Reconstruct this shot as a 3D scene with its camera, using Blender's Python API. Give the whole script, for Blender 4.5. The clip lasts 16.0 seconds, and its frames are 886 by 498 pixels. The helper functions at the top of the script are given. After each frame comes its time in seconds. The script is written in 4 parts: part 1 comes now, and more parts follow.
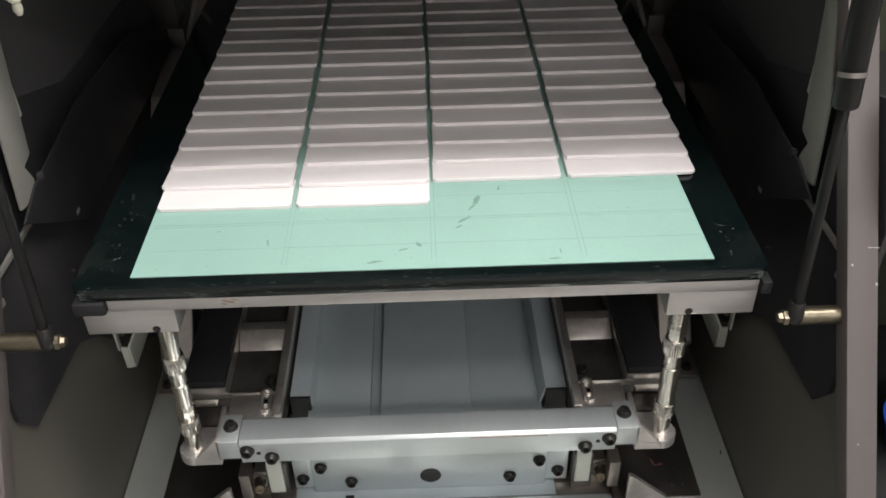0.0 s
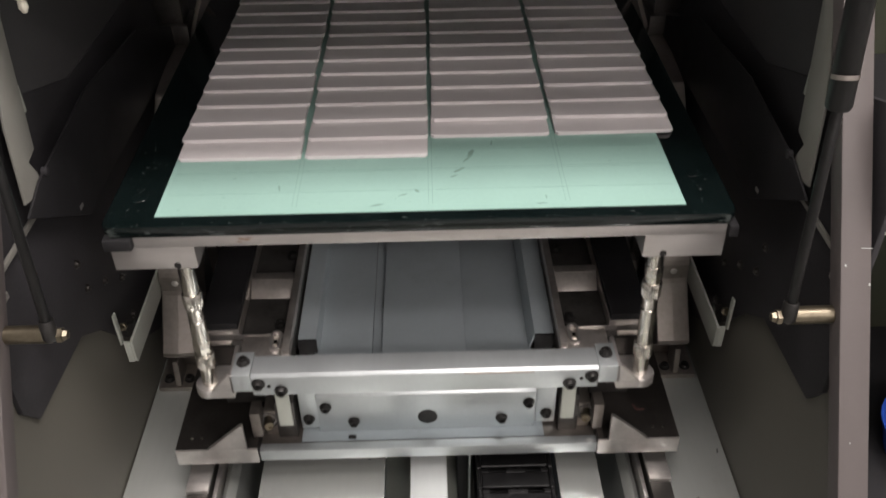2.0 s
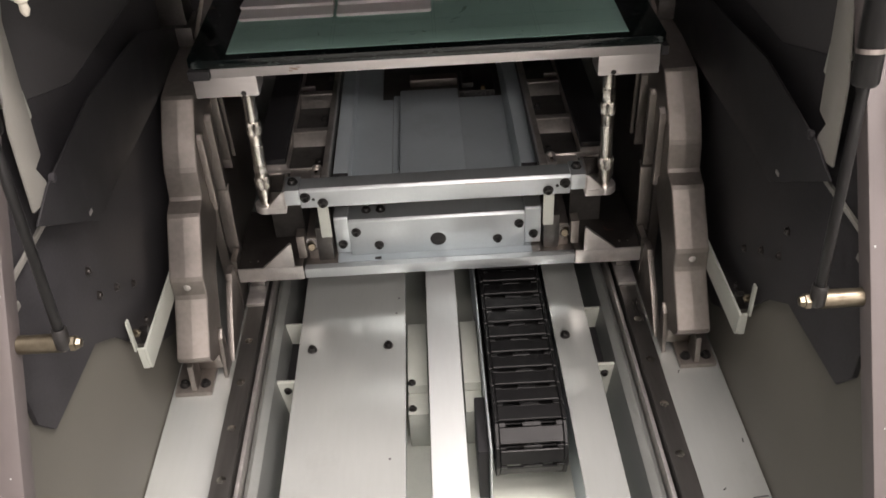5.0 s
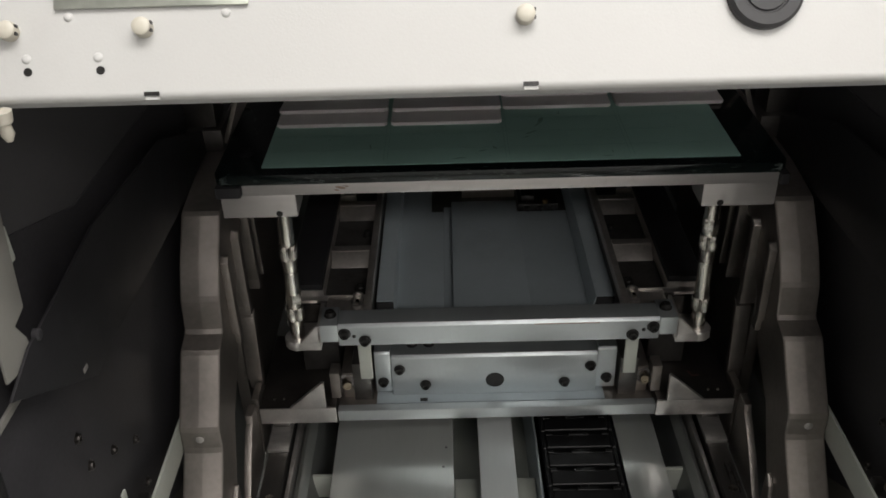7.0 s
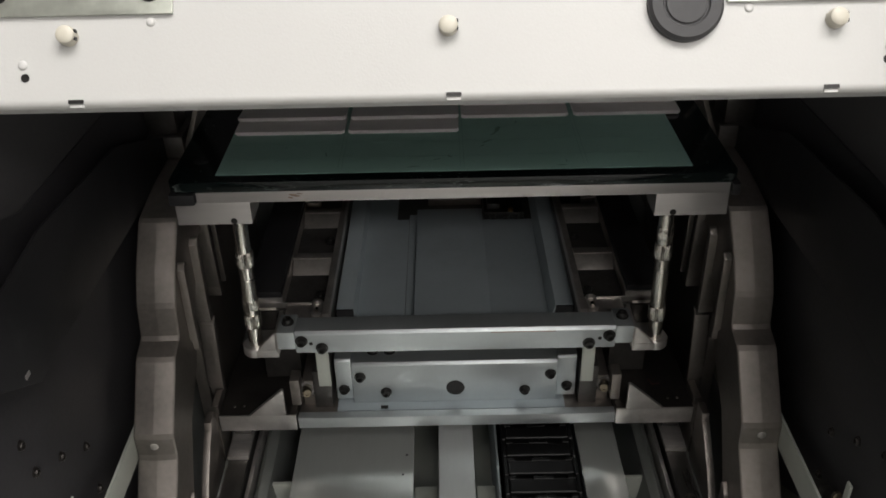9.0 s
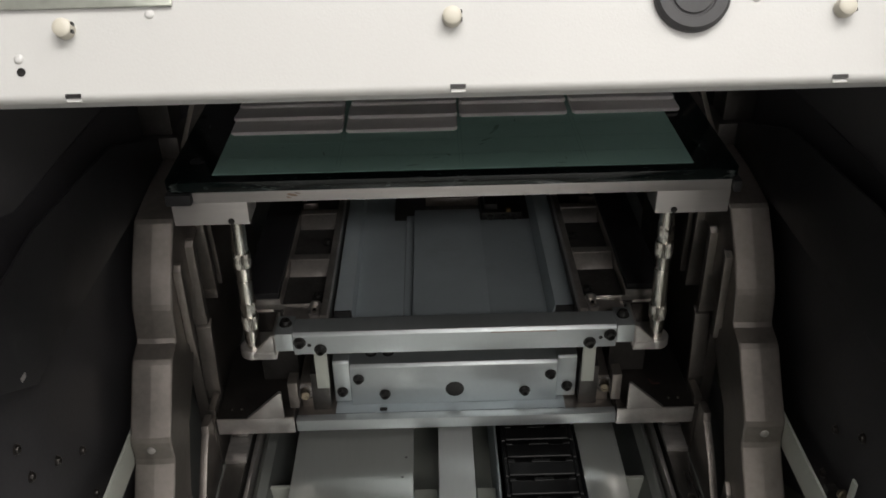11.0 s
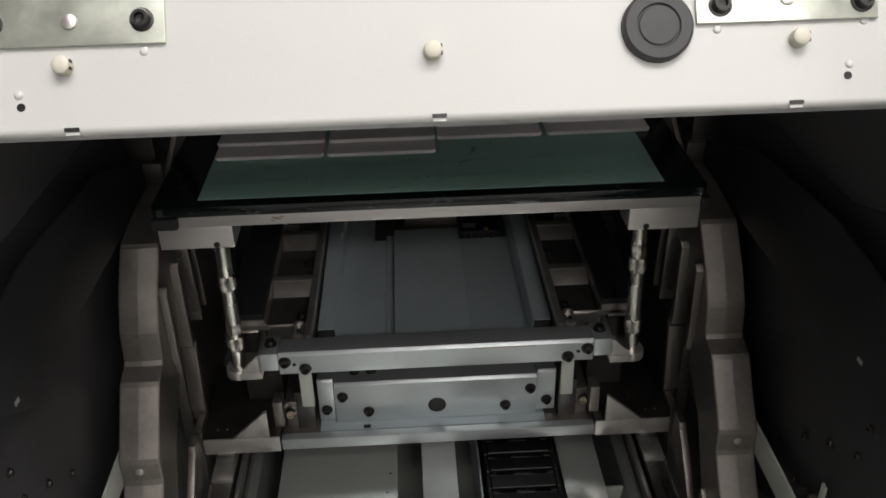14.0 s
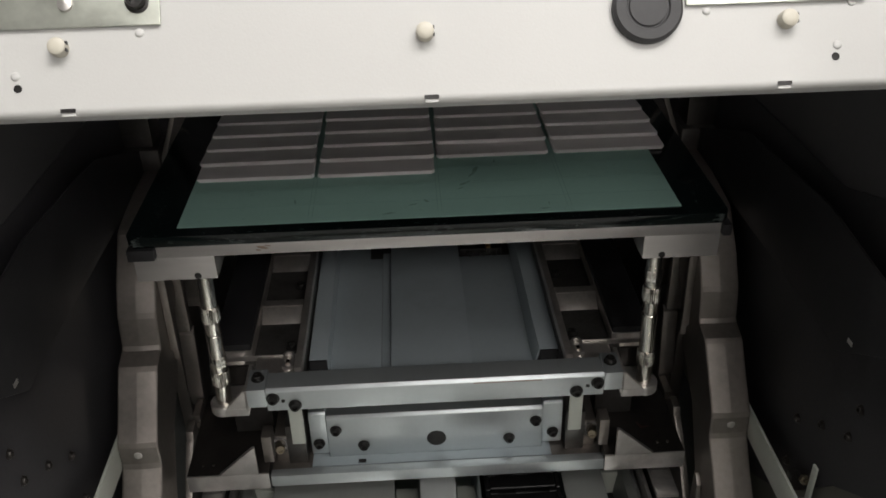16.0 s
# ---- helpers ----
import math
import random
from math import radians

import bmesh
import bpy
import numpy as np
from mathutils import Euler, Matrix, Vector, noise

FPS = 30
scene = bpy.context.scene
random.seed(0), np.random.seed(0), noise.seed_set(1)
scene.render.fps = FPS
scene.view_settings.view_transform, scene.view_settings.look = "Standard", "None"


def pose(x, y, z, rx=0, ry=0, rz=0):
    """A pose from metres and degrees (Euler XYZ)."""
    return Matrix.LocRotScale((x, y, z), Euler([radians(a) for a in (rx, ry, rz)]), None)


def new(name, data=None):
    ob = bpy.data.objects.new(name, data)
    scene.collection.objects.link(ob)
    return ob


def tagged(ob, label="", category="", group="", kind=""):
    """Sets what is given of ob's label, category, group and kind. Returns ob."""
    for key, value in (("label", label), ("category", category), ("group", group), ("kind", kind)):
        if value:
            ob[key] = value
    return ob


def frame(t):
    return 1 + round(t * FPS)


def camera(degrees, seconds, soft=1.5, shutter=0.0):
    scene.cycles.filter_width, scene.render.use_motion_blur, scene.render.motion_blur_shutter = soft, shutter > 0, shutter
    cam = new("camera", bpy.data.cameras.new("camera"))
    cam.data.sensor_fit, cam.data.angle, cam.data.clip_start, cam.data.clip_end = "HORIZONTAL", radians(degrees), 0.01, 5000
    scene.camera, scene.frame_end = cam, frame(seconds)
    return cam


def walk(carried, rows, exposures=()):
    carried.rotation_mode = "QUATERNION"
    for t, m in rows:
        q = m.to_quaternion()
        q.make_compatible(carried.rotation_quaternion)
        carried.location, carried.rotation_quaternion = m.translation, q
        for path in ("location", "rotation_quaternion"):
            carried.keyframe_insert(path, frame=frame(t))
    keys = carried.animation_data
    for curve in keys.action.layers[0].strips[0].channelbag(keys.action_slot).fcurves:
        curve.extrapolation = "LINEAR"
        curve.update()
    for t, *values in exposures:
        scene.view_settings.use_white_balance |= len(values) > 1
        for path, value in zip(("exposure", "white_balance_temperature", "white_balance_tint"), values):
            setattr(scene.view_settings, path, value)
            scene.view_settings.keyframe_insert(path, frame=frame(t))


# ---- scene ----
cam = camera(53.54, 16.0, soft=1.7, shutter=0.4)
ROWS = [
    (0.0, 0.0045, -0.7827, 0.5931, 52.54, 0.91, -1.87),
    (0.5, 0.0053, -0.7847, 0.5932, 52.23, 0.83, -1.57),
    (1.0, 0.0056, -0.7896, 0.5937, 52.50, 0.73, -1.47),
    (1.5, 0.0073, -0.7904, 0.5936, 52.42, 0.77, -1.37),
    (2.0, 0.0085, -0.7883, 0.5964, 52.45, 0.72, -1.37),
    (2.5, 0.0023, -0.7870, 0.5983, 52.39, 0.32, -1.17),
    (3.0, -0.0005, -0.7946, 0.5936, 52.11, 0.55, -0.96),
    (3.2, -0.0050, -0.8006, 0.5930, 52.11, 0.60, -1.07),
    (5.3, 0.0036, -0.7743, 0.5875, 52.35, 2.64, -2.10),
    (5.5, -0.0002, -0.7679, 0.5891, 53.16, 2.13, -1.45),
    (6.0, -0.0213, -0.7060, 0.5762, 56.63, 1.03, -0.96),
    (6.5, -0.0403, -0.6535, 0.5601, 57.49, 1.55, -0.64),
    (7.0, -0.0366, -0.6354, 0.5565, 57.31, 1.56, -0.22),
    (7.5, -0.0269, -0.6350, 0.5571, 57.69, 1.61, -0.56),
    (8.0, -0.0238, -0.6410, 0.5553, 57.59, 1.51, -0.72),
    (8.5, -0.0285, -0.6444, 0.5580, 57.55, 1.19, -0.19),
    (9.0, -0.0061, -0.6366, 0.5578, 57.74, 1.09, -0.44),
    (11.5, -0.0121, -0.6336, 0.5502, 58.11, 1.11, -1.17),
    (12.0, -0.0098, -0.6356, 0.5510, 58.30, 0.94, -1.46),
    (12.5, -0.0088, -0.6411, 0.5581, 58.79, 0.68, -2.05),
    (13.0, -0.0115, -0.6454, 0.5615, 59.23, 0.77, -2.43),
    (13.5, -0.0138, -0.6470, 0.5601, 59.26, 1.13, -2.75),
    (14.0, -0.0154, -0.6497, 0.5630, 59.12, 1.18, -2.88),
    (14.5, -0.0187, -0.6504, 0.5612, 59.15, 0.89, -2.85),
    (15.0, -0.0153, -0.6507, 0.5597, 58.89, 0.68, -2.88),
    (15.5, -0.0116, -0.6529, 0.5581, 58.74, 0.77, -2.96),
    (16.0, -0.0126, -0.6572, 0.5606, 58.61, 1.22, -2.95),
]
EXPOSURES = [(0.0, -0.64, 6500, 10), (0.5, -0.98, 6500, 10), (1.0, -0.86, 6500, 10), (1.5, -0.83, 6500, 11), (2.0, -0.56, 6700, 15), (2.5, 0.14, 6700, 17), (3.2, 0.5, 6700, 17), (5.3, 0.2, 6800, 17),
             (5.6, -0.1, 6800, 16), (6.0, -0.3, 6500, 10), (6.5, -0.76, 6500, 10), (7.0, -0.78, 6500, 10), (14.5, -0.8, 6500, 10), (15.5, -0.88, 6500, 10), (16.0, -0.88, 6500, 10)]
walk(cam, [(t, pose(x, y, z, rx, ry, rz)) for t, x, y, z, rx, ry, rz in ROWS], EXPOSURES)

# travel of the carriage along its rails: seconds, metres
TRAVEL = [(0.0, -0.3171), (0.5, -0.3289), (1.0, -0.3288), (1.5, -0.3198), (2.0, -0.2571), (2.5, -0.1676), (3.0, -0.0768), (3.2, -0.0428),
          (3.45, -0.012), (3.7, -0.001), (4.0, 0.0), (14.1, 0.0), (14.5, -0.0206), (15.0, -0.0574), (15.5, -0.0665), (16.0, -0.0665)]

# ---- light ----
world = bpy.data.worlds.new("world")
scene.world = world
world.use_nodes = True
world.node_tree.nodes["Background"].inputs[0].default_value = (0.9, 0.95, 1.0, 1)
world.node_tree.nodes["Background"].inputs[1].default_value = 0.05
# assumed lights out of view; the last is added as low fill for the interior
LIGHTS = [(0.46, -0.66, 1.7, 0.6, 63.0), (0.4, -1.42, 1.5, 0.26, 10.0), (0.85, -2.5, 1.5, 0.5, 47.0)]      # x, y, length, width, watts
for x, y, length, width, watts in LIGHTS:
    lamp_data = bpy.data.lights.new("ceiling_lamp", "AREA")
    lamp_data.shape, lamp_data.size, lamp_data.size_y = "RECTANGLE", length, width
    lamp_data.energy, lamp_data.color = watts, (1.0, 0.955, 0.925)
    lamp = new("ceiling_lamp", lamp_data)
    lamp.matrix_world = pose(x, y, 1.86)


# ---- materials ----
def material(name, colour, rough=0.5, metal=0.0, vary=0.12, scale=40.0, stretch=(1, 1, 1), bump=0.05, fine=300.0, spec=0.5, coat=0.0, dirt=0.0, dirt_colour=(0.1, 0.08, 0.06)):
    m = bpy.data.materials.new(name)
    m.use_nodes = True
    nt = m.node_tree
    b = nt.nodes["Principled BSDF"]
    L = nt.links.new
    tc = nt.nodes.new("ShaderNodeTexCoord")
    mp = nt.nodes.new("ShaderNodeMapping")
    mp.inputs["Scale"].default_value = stretch
    L(tc.outputs["Object"], mp.inputs["Vector"])
    n1 = nt.nodes.new("ShaderNodeTexNoise")
    n1.inputs["Scale"].default_value, n1.inputs["Detail"].default_value = scale, 5
    n2 = nt.nodes.new("ShaderNodeTexNoise")
    n2.inputs["Scale"].default_value, n2.inputs["Detail"].default_value = fine, 3
    L(mp.outputs[0], n1.inputs["Vector"])
    L(mp.outputs[0], n2.inputs["Vector"])
    info = nt.nodes.new("ShaderNodeObjectInfo")
    add = nt.nodes.new("ShaderNodeMath")
    add.operation = "MULTIPLY_ADD"
    L(n2.outputs["Fac"], add.inputs[0])
    add.inputs[1].default_value = 0.4
    L(n1.outputs["Fac"], add.inputs[2])
    add2 = nt.nodes.new("ShaderNodeMath")
    add2.operation = "MULTIPLY_ADD"
    L(info.outputs["Random"], add2.inputs[0])
    add2.inputs[1].default_value = 0.15
    L(add.outputs[0], add2.inputs[2])
    ramp = nt.nodes.new("ShaderNodeValToRGB")
    e = ramp.color_ramp.elements
    e[0].position, e[1].position = 0.45, 1.0
    e[0].color = (*[c * (1 - vary) for c in colour], 1)
    e[1].color = (*[min(1, c * (1 + vary)) for c in colour], 1)
    L(add2.outputs[0], ramp.inputs[0])
    out = ramp.outputs[0]
    if dirt:
        n3 = nt.nodes.new("ShaderNodeTexNoise")
        n3.inputs["Scale"].default_value, n3.inputs["Detail"].default_value, n3.inputs["Roughness"].default_value = scale * 0.6, 8, 0.7
        L(tc.outputs["Object"], n3.inputs["Vector"])
        r3 = nt.nodes.new("ShaderNodeMapRange")
        r3.inputs["From Min"].default_value, r3.inputs["From Max"].default_value, r3.inputs["To Max"].default_value = 0.58, 0.75, dirt
        L(n3.outputs["Fac"], r3.inputs["Value"])
        mix = nt.nodes.new("ShaderNodeMix")
        mix.data_type = "RGBA"
        mix.inputs["B"].default_value = (*dirt_colour, 1)
        L(r3.outputs[0], mix.inputs["Factor"])
        L(out, mix.inputs["A"])
        out = mix.outputs["Result"]
    L(out, b.inputs["Base Color"])
    rr = nt.nodes.new("ShaderNodeMapRange")
    rr.inputs["To Min"].default_value, rr.inputs["To Max"].default_value = max(0.02, rough - 0.1), min(1, rough + 0.12)
    L(n1.outputs["Fac"], rr.inputs["Value"])
    L(rr.outputs[0], b.inputs["Roughness"])
    b.inputs["Metallic"].default_value = metal
    b.inputs["Specular IOR Level"].default_value = spec
    b.inputs["Coat Weight"].default_value = coat
    b.inputs["Coat Roughness"].default_value = 0.12
    if bump:
        bp = nt.nodes.new("ShaderNodeBump")
        bp.inputs["Strength"].default_value, bp.inputs["Distance"].default_value = bump, 0.001
        L(n2.outputs["Fac"], bp.inputs["Height"])
        L(bp.outputs[0], b.inputs["Normal"])
    return m


WHITE = material("white_powder_coat", (0.47, 0.47, 0.455), 0.42, vary=0.03, scale=12, bump=0.06, fine=900, dirt=0.08)
ZINC = material("anodised_sheet", (0.56, 0.60, 0.61), 0.4, metal=0.8, vary=0.06, scale=14, stretch=(1, 0.15, 1), fine=250, dirt=0.12)
TRAY = material("grey_blue_sheet", (0.40, 0.455, 0.482), 0.42, metal=0.25, vary=0.06, scale=18, dirt=0.15)
CAST = material("bare_cast_steel", (0.25, 0.227, 0.208), 0.42, metal=0.85, vary=0.25, scale=22, bump=0.006, fine=200, dirt=0.4, dirt_colour=(0.15, 0.14, 0.13))
DARKCAST = material("dark_cast_steel", (0.043, 0.039, 0.036), 0.34, metal=0.75, vary=0.2, scale=45, bump=0.1, dirt=0.5, dirt_colour=(0.06, 0.055, 0.05))
MACHINED = material("machined_steel", (0.55, 0.53, 0.51), 0.35, metal=0.85, vary=0.15, scale=60, stretch=(1, 4, 1), dirt=0.3)
SADDLE = material("milled_cast_steel", (0.52, 0.485, 0.455), 0.33, metal=0.85, vary=0.25, scale=40, dirt=0.4, dirt_colour=(0.1, 0.09, 0.08))
OILED = material("oiled_dark_steel", (0.10, 0.095, 0.09), 0.35, metal=0.7, vary=0.3, scale=50, dirt=0.4, dirt_colour=(0.03, 0.025, 0.02))
ALUMINIUM = material("milled_aluminium", (0.50, 0.48, 0.465), 0.38, metal=0.8, vary=0.1, scale=60, stretch=(0.1, 1, 1), dirt=0.25)
NICKEL = material("nickel_plate", (0.66, 0.63, 0.58), 0.22, metal=1.0, vary=0.1, scale=120, bump=0.03)
RAIL = material("rail_steel", (0.10, 0.095, 0.09), 0.3, metal=0.8, vary=0.25, scale=60, stretch=(1, 0.1, 1))
BLACKBOLT = material("black_oxide", (0.025, 0.024, 0.023), 0.35, metal=0.5, vary=0.3, scale=200)
BLACK = material("black_paint", (0.031, 0.03, 0.0325), 0.5, spec=0.2, vary=0.35, scale=20, dirt=0.2, dirt_colour=(0.04, 0.04, 0.038))
BLACKSHEET = material("black_sheet", (0.017, 0.0167, 0.018), 0.5, spec=0.25, vary=0.25, scale=25, dirt=0.25, dirt_colour=(0.06, 0.06, 0.058))
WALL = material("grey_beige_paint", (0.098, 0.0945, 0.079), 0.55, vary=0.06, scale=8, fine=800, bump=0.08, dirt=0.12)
LINER = material("dark_grey_lining", (0.062, 0.0605, 0.063), 0.7, spec=0.2, vary=0.12, scale=10, dirt=0.15)
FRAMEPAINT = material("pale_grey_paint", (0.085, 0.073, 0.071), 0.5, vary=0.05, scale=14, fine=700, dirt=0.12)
FLANGE = material("dull_pale_sheet", (0.22, 0.215, 0.195), 0.5, vary=0.06, scale=30, dirt=0.15)
WEB = material("grey_casting_paint", (0.22, 0.23, 0.22), 0.4, metal=0.5, vary=0.08, scale=20, dirt=0.2)
LIGHTSHEET = material("pale_sheet", (0.40, 0.42, 0.375), 0.5, vary=0.06, scale=30, dirt=0.15)
BOARD = material("black_glass_board", (0.003, 0.006, 0.006), 0.12, vary=0.3, scale=60, bump=0.02, dirt=0.3, dirt_colour=(0.03, 0.035, 0.033))
GREEN = material("green_plate", (0.262, 0.42, 0.37), 0.3, vary=0.07, scale=9, bump=0.02, fine=400, dirt=0.28, dirt_colour=(0.12, 0.24, 0.20))
TILE = material("unglazed_ceramic", (0.71, 0.675, 0.675), 0.46, vary=0.04, scale=30, fine=900, bump=0.05, coat=0.25)
CHAIN = material("black_nylon", (0.006, 0.006, 0.0063), 0.42, spec=0.3, vary=0.2, scale=90, dirt=0.1, dirt_colour=(0.05, 0.047, 0.045))
RUBBER = material("black_rubber", (0.03, 0.03, 0.031), 0.6, vary=0.2, scale=80)
KNOB = material("ivory_nylon", (0.47, 0.445, 0.375), 0.4, vary=0.05, scale=120)
GALV = material("galvanised_steel", (0.52, 0.54, 0.48), 0.32, metal=0.8, vary=0.18, scale=70, dirt=0.25, dirt_colour=(0.3, 0.33, 0.28))
SCRIBE = material("scribed_line", (0.195, 0.325, 0.28), 0.6, vary=0.2)
CONCRETE = material("pale_floor_coating", (0.5, 0.5, 0.49), 0.5, vary=0.15, scale=4, dirt=0.3)
PLASTER = material("room_paint", (0.72, 0.72, 0.71), 0.7, vary=0.05, scale=3)
REDMARK = material("red_paint_mark", (0.06, 0.024, 0.02), 0.6)
SMUDGE = material("grey_smear", (0.15, 0.25, 0.205), 0.55, vary=0.2, scale=200)
AMBER = material("amber_brass", (0.25, 0.17, 0.07), 0.35, metal=0.8)
GASBLACK = material("gloss_black", (0.006, 0.006, 0.006), 0.4, spec=0.3, vary=0.3, scale=60)
STUD = material("dull_plated_steel", (0.16, 0.138, 0.10), 0.33, metal=0.9, vary=0.15, scale=150)
STRIPMETAL = material("bright_sheet", (0.56, 0.59, 0.585), 0.4, metal=0.35, vary=0.05, scale=14, stretch=(1, 0.15, 1), fine=250, dirt=0.12)
PLATE = material("cover_sheet", (0.57, 0.595, 0.575), 0.2, metal=0.6, vary=0.05, scale=14, stretch=(1, 0.15, 1), fine=250, dirt=0.12)
BOARDDUST = material("grey_dust", (0.045, 0.055, 0.052), 0.7)
DUST = material("pale_dust", (0.35, 0.37, 0.36), 0.8)
ORANGE = material("orange_label", (0.7, 0.22, 0.02), 0.5)
BLUE = material("blue_plastic", (0.02, 0.08, 0.45), 0.4)
OLIVE = material("dark_olive_paint", (0.022, 0.025, 0.014), 0.6, vary=0.2, scale=9, dirt=0.2)
KRAFT = material("brown_tape", (0.22, 0.09, 0.03), 0.45, vary=0.15, scale=60)
RUST = material("rust_stain", (0.26, 0.19, 0.145), 0.6, vary=0.3, scale=300)
glow = bpy.data.materials.new("lamp_diffuser")
glow.use_nodes = True
glow.node_tree.nodes["Principled BSDF"].inputs["Emission Color"].default_value = (1, 0.97, 0.93, 1)
glow.node_tree.nodes["Principled BSDF"].inputs["Emission Strength"].default_value = 3.0


# ---- mesh helpers ----
def bevelled(bm, r, seg=2):
    if r > 0:
        bmesh.ops.recalc_face_normals(bm, faces=bm.faces)
        sharp = [e for e in bm.edges if len(e.link_faces) == 2 and e.calc_face_angle(0) > 0.5]
        bmesh.ops.bevel(bm, geom=sharp, offset=r, segments=seg, affect="EDGES", profile=0.6)
    return bm


def box(x0, x1, y0, y1, z0, z1, r=0.0008, seg=2):
    bm = bmesh.new()
    bmesh.ops.create_cube(bm, size=1)
    for v in bm.verts:
        v.co = ((x0 + x1) / 2 + v.co.x * (x1 - x0), (y0 + y1) / 2 + v.co.y * (y1 - y0), (z0 + z1) / 2 + v.co.z * (z1 - z0))
    return bevelled(bm, min(r, 0.3 * min(abs(x1 - x0), abs(y1 - y0), abs(z1 - z0))), seg)


def prism(points, axis, a, b, r=0.0008):
    """A flat outline pulled along x, y or z from a to b. Outline in the two other axes, in order."""
    def at(p, w):
        return {"x": (w, p[0], p[1]), "y": (p[0], w, p[1]), "z": (p[0], p[1], w)}[axis]
    bm = bmesh.new()
    lo = [bm.verts.new(at(p, a)) for p in points]
    hi = [bm.verts.new(at(p, b)) for p in points]
    bm.faces.new(lo)
    bm.faces.new(hi[::-1])
    for i in range(len(points)):
        j = (i + 1) % len(points)
        bm.faces.new((lo[i], hi[i], hi[j], lo[j]))
    bmesh.ops.recalc_face_normals(bm, faces=bm.faces)
    return bevelled(bm, r)


def lathe(profile, m=Matrix(), n=24):
    """Rings of (radius, height) turned about z, placed by m."""
    bm = bmesh.new()
    rings = [[bm.verts.new((r * math.cos(2 * math.pi * k / n), r * math.sin(2 * math.pi * k / n), h)) for k in range(n)] for r, h in profile]
    for p, q in zip(rings, rings[1:]):
        for k in range(n):
            bm.faces.new((p[k], p[(k + 1) % n], q[(k + 1) % n], q[k]))
    bm.faces.new(rings[0][::-1])
    bm.faces.new(rings[-1])
    bmesh.ops.recalc_face_normals(bm, faces=bm.faces)
    bm.transform(m)
    return bm


def joined(*many):
    out = bmesh.new()
    for bm in many:
        me = bpy.data.meshes.new("piece")
        bm.to_mesh(me)
        out.from_mesh(me)
        bpy.data.meshes.remove(me)
    return out


def mesh_of(name, bm, mat, smooth=35):
    me = bpy.data.meshes.new(name)
    bm.to_mesh(me)
    bm.free()
    me.materials.append(mat)
    me.shade_smooth()
    me.set_sharp_from_angle(angle=radians(smooth))
    return me


def part(name, bm, mat, parent=None, label="", smooth=35):
    ob = new(name, mesh_of(name, bm, mat, smooth))
    ob.parent = parent
    return tagged(ob, label)


def thing(name, label, category, group="", kind="", at=None):
    ob = new(name)
    if at is not None:
        ob.matrix_basis = at
    return tagged(ob, label, category, group, kind)


def solo(name, bm, mat, label, category, group="", kind=""):
    return tagged(part(name, bm, mat), label, category, group, kind)


def mirror(bm, flag=True):
    if flag:
        bm.transform(Matrix.Diagonal((-1, 1, 1, 1)))
        bmesh.ops.reverse_faces(bm, faces=bm.faces)
    return bm


UP = Matrix()
FACE = pose(0, 0, 0, 90, 0, 0)          # a lathe's top points to -y


def bolt_mesh(r=0.0042, h=0.0045, name="bolt", mat=BLACKBOLT):
    bm = lathe([(r * 1.28, 0), (r * 1.28, 0.0007), (r * 1.0, 0.0009), (r, h * 0.75), (r * 0.86, h), (r * 0.55, h), (r * 0.5, h * 0.5), (0.0002, h * 0.45)], n=20)
    return mesh_of(name, bm, mat)


BOLT = bolt_mesh()
SMALLBOLT = bolt_mesh(0.0034, 0.003)
WORNBOLT = bolt_mesh(0.003, 0.0026, mat=DARKCAST)

RAILCAP = mesh_of("rail_cap", lathe([(0.0042, -0.001), (0.0042, 0.0002), (0.0032, 0.0003), (0.0018, 0.0005)], n=16), NICKEL)


def bolt(parent, m, mesh=None, name="bolt"):
    ob = new(name, mesh or BOLT)
    ob.parent = parent
    ob.matrix_basis = m
    return ob


# ---- room round the machine ----
for nm, b in (("wall_north", (-3, 3, 3, 3.1, -0.9, 1.95)), ("wall_south", (-3, 3, -3.1, -3, -0.9, 1.95)), ("wall_east", (3, 3.1, -3, 3, -0.9, 1.95)), ("wall_west", (-3.1, -3, -3, 3, -0.9, 1.95))):
    solo(nm, box(*b, 0), PLASTER, "plain grey painted workshop wall", "wall", kind="structure")
solo("floor", box(-3.1, 3.1, -3.1, 3.1, -1.0, -0.9, 0), CONCRETE, "pale grey coated workshop floor", "floor", kind="structure")
solo("ceiling", box(-3.1, 3.1, -3.1, 3.1, 1.95, 2.05, 0), PLASTER, "plain pale workshop ceiling", "ceiling", kind="structure")
for x, y, length, width, watts in LIGHTS:
    cl = thing("ceiling_light", "assumed flat white ceiling light out of view, with a bright diffuser", "lamp", "ceiling lights")
    part("frame", box(x - length / 2 - 0.02, x + length / 2 + 0.02, y - width / 2 - 0.02, y + width / 2 + 0.02, 1.9, 1.949, 0.004), WHITE, cl)
    part("diffuser", box(x - length / 2, x + length / 2, y - width / 2, y + width / 2, 1.885, 1.899, 0.002), glow, cl)

# ---- machine: bed, walls, opening ----
SLOPE = 0.65


def front(z):
    return -0.282 + SLOPE * (z - 0.412)


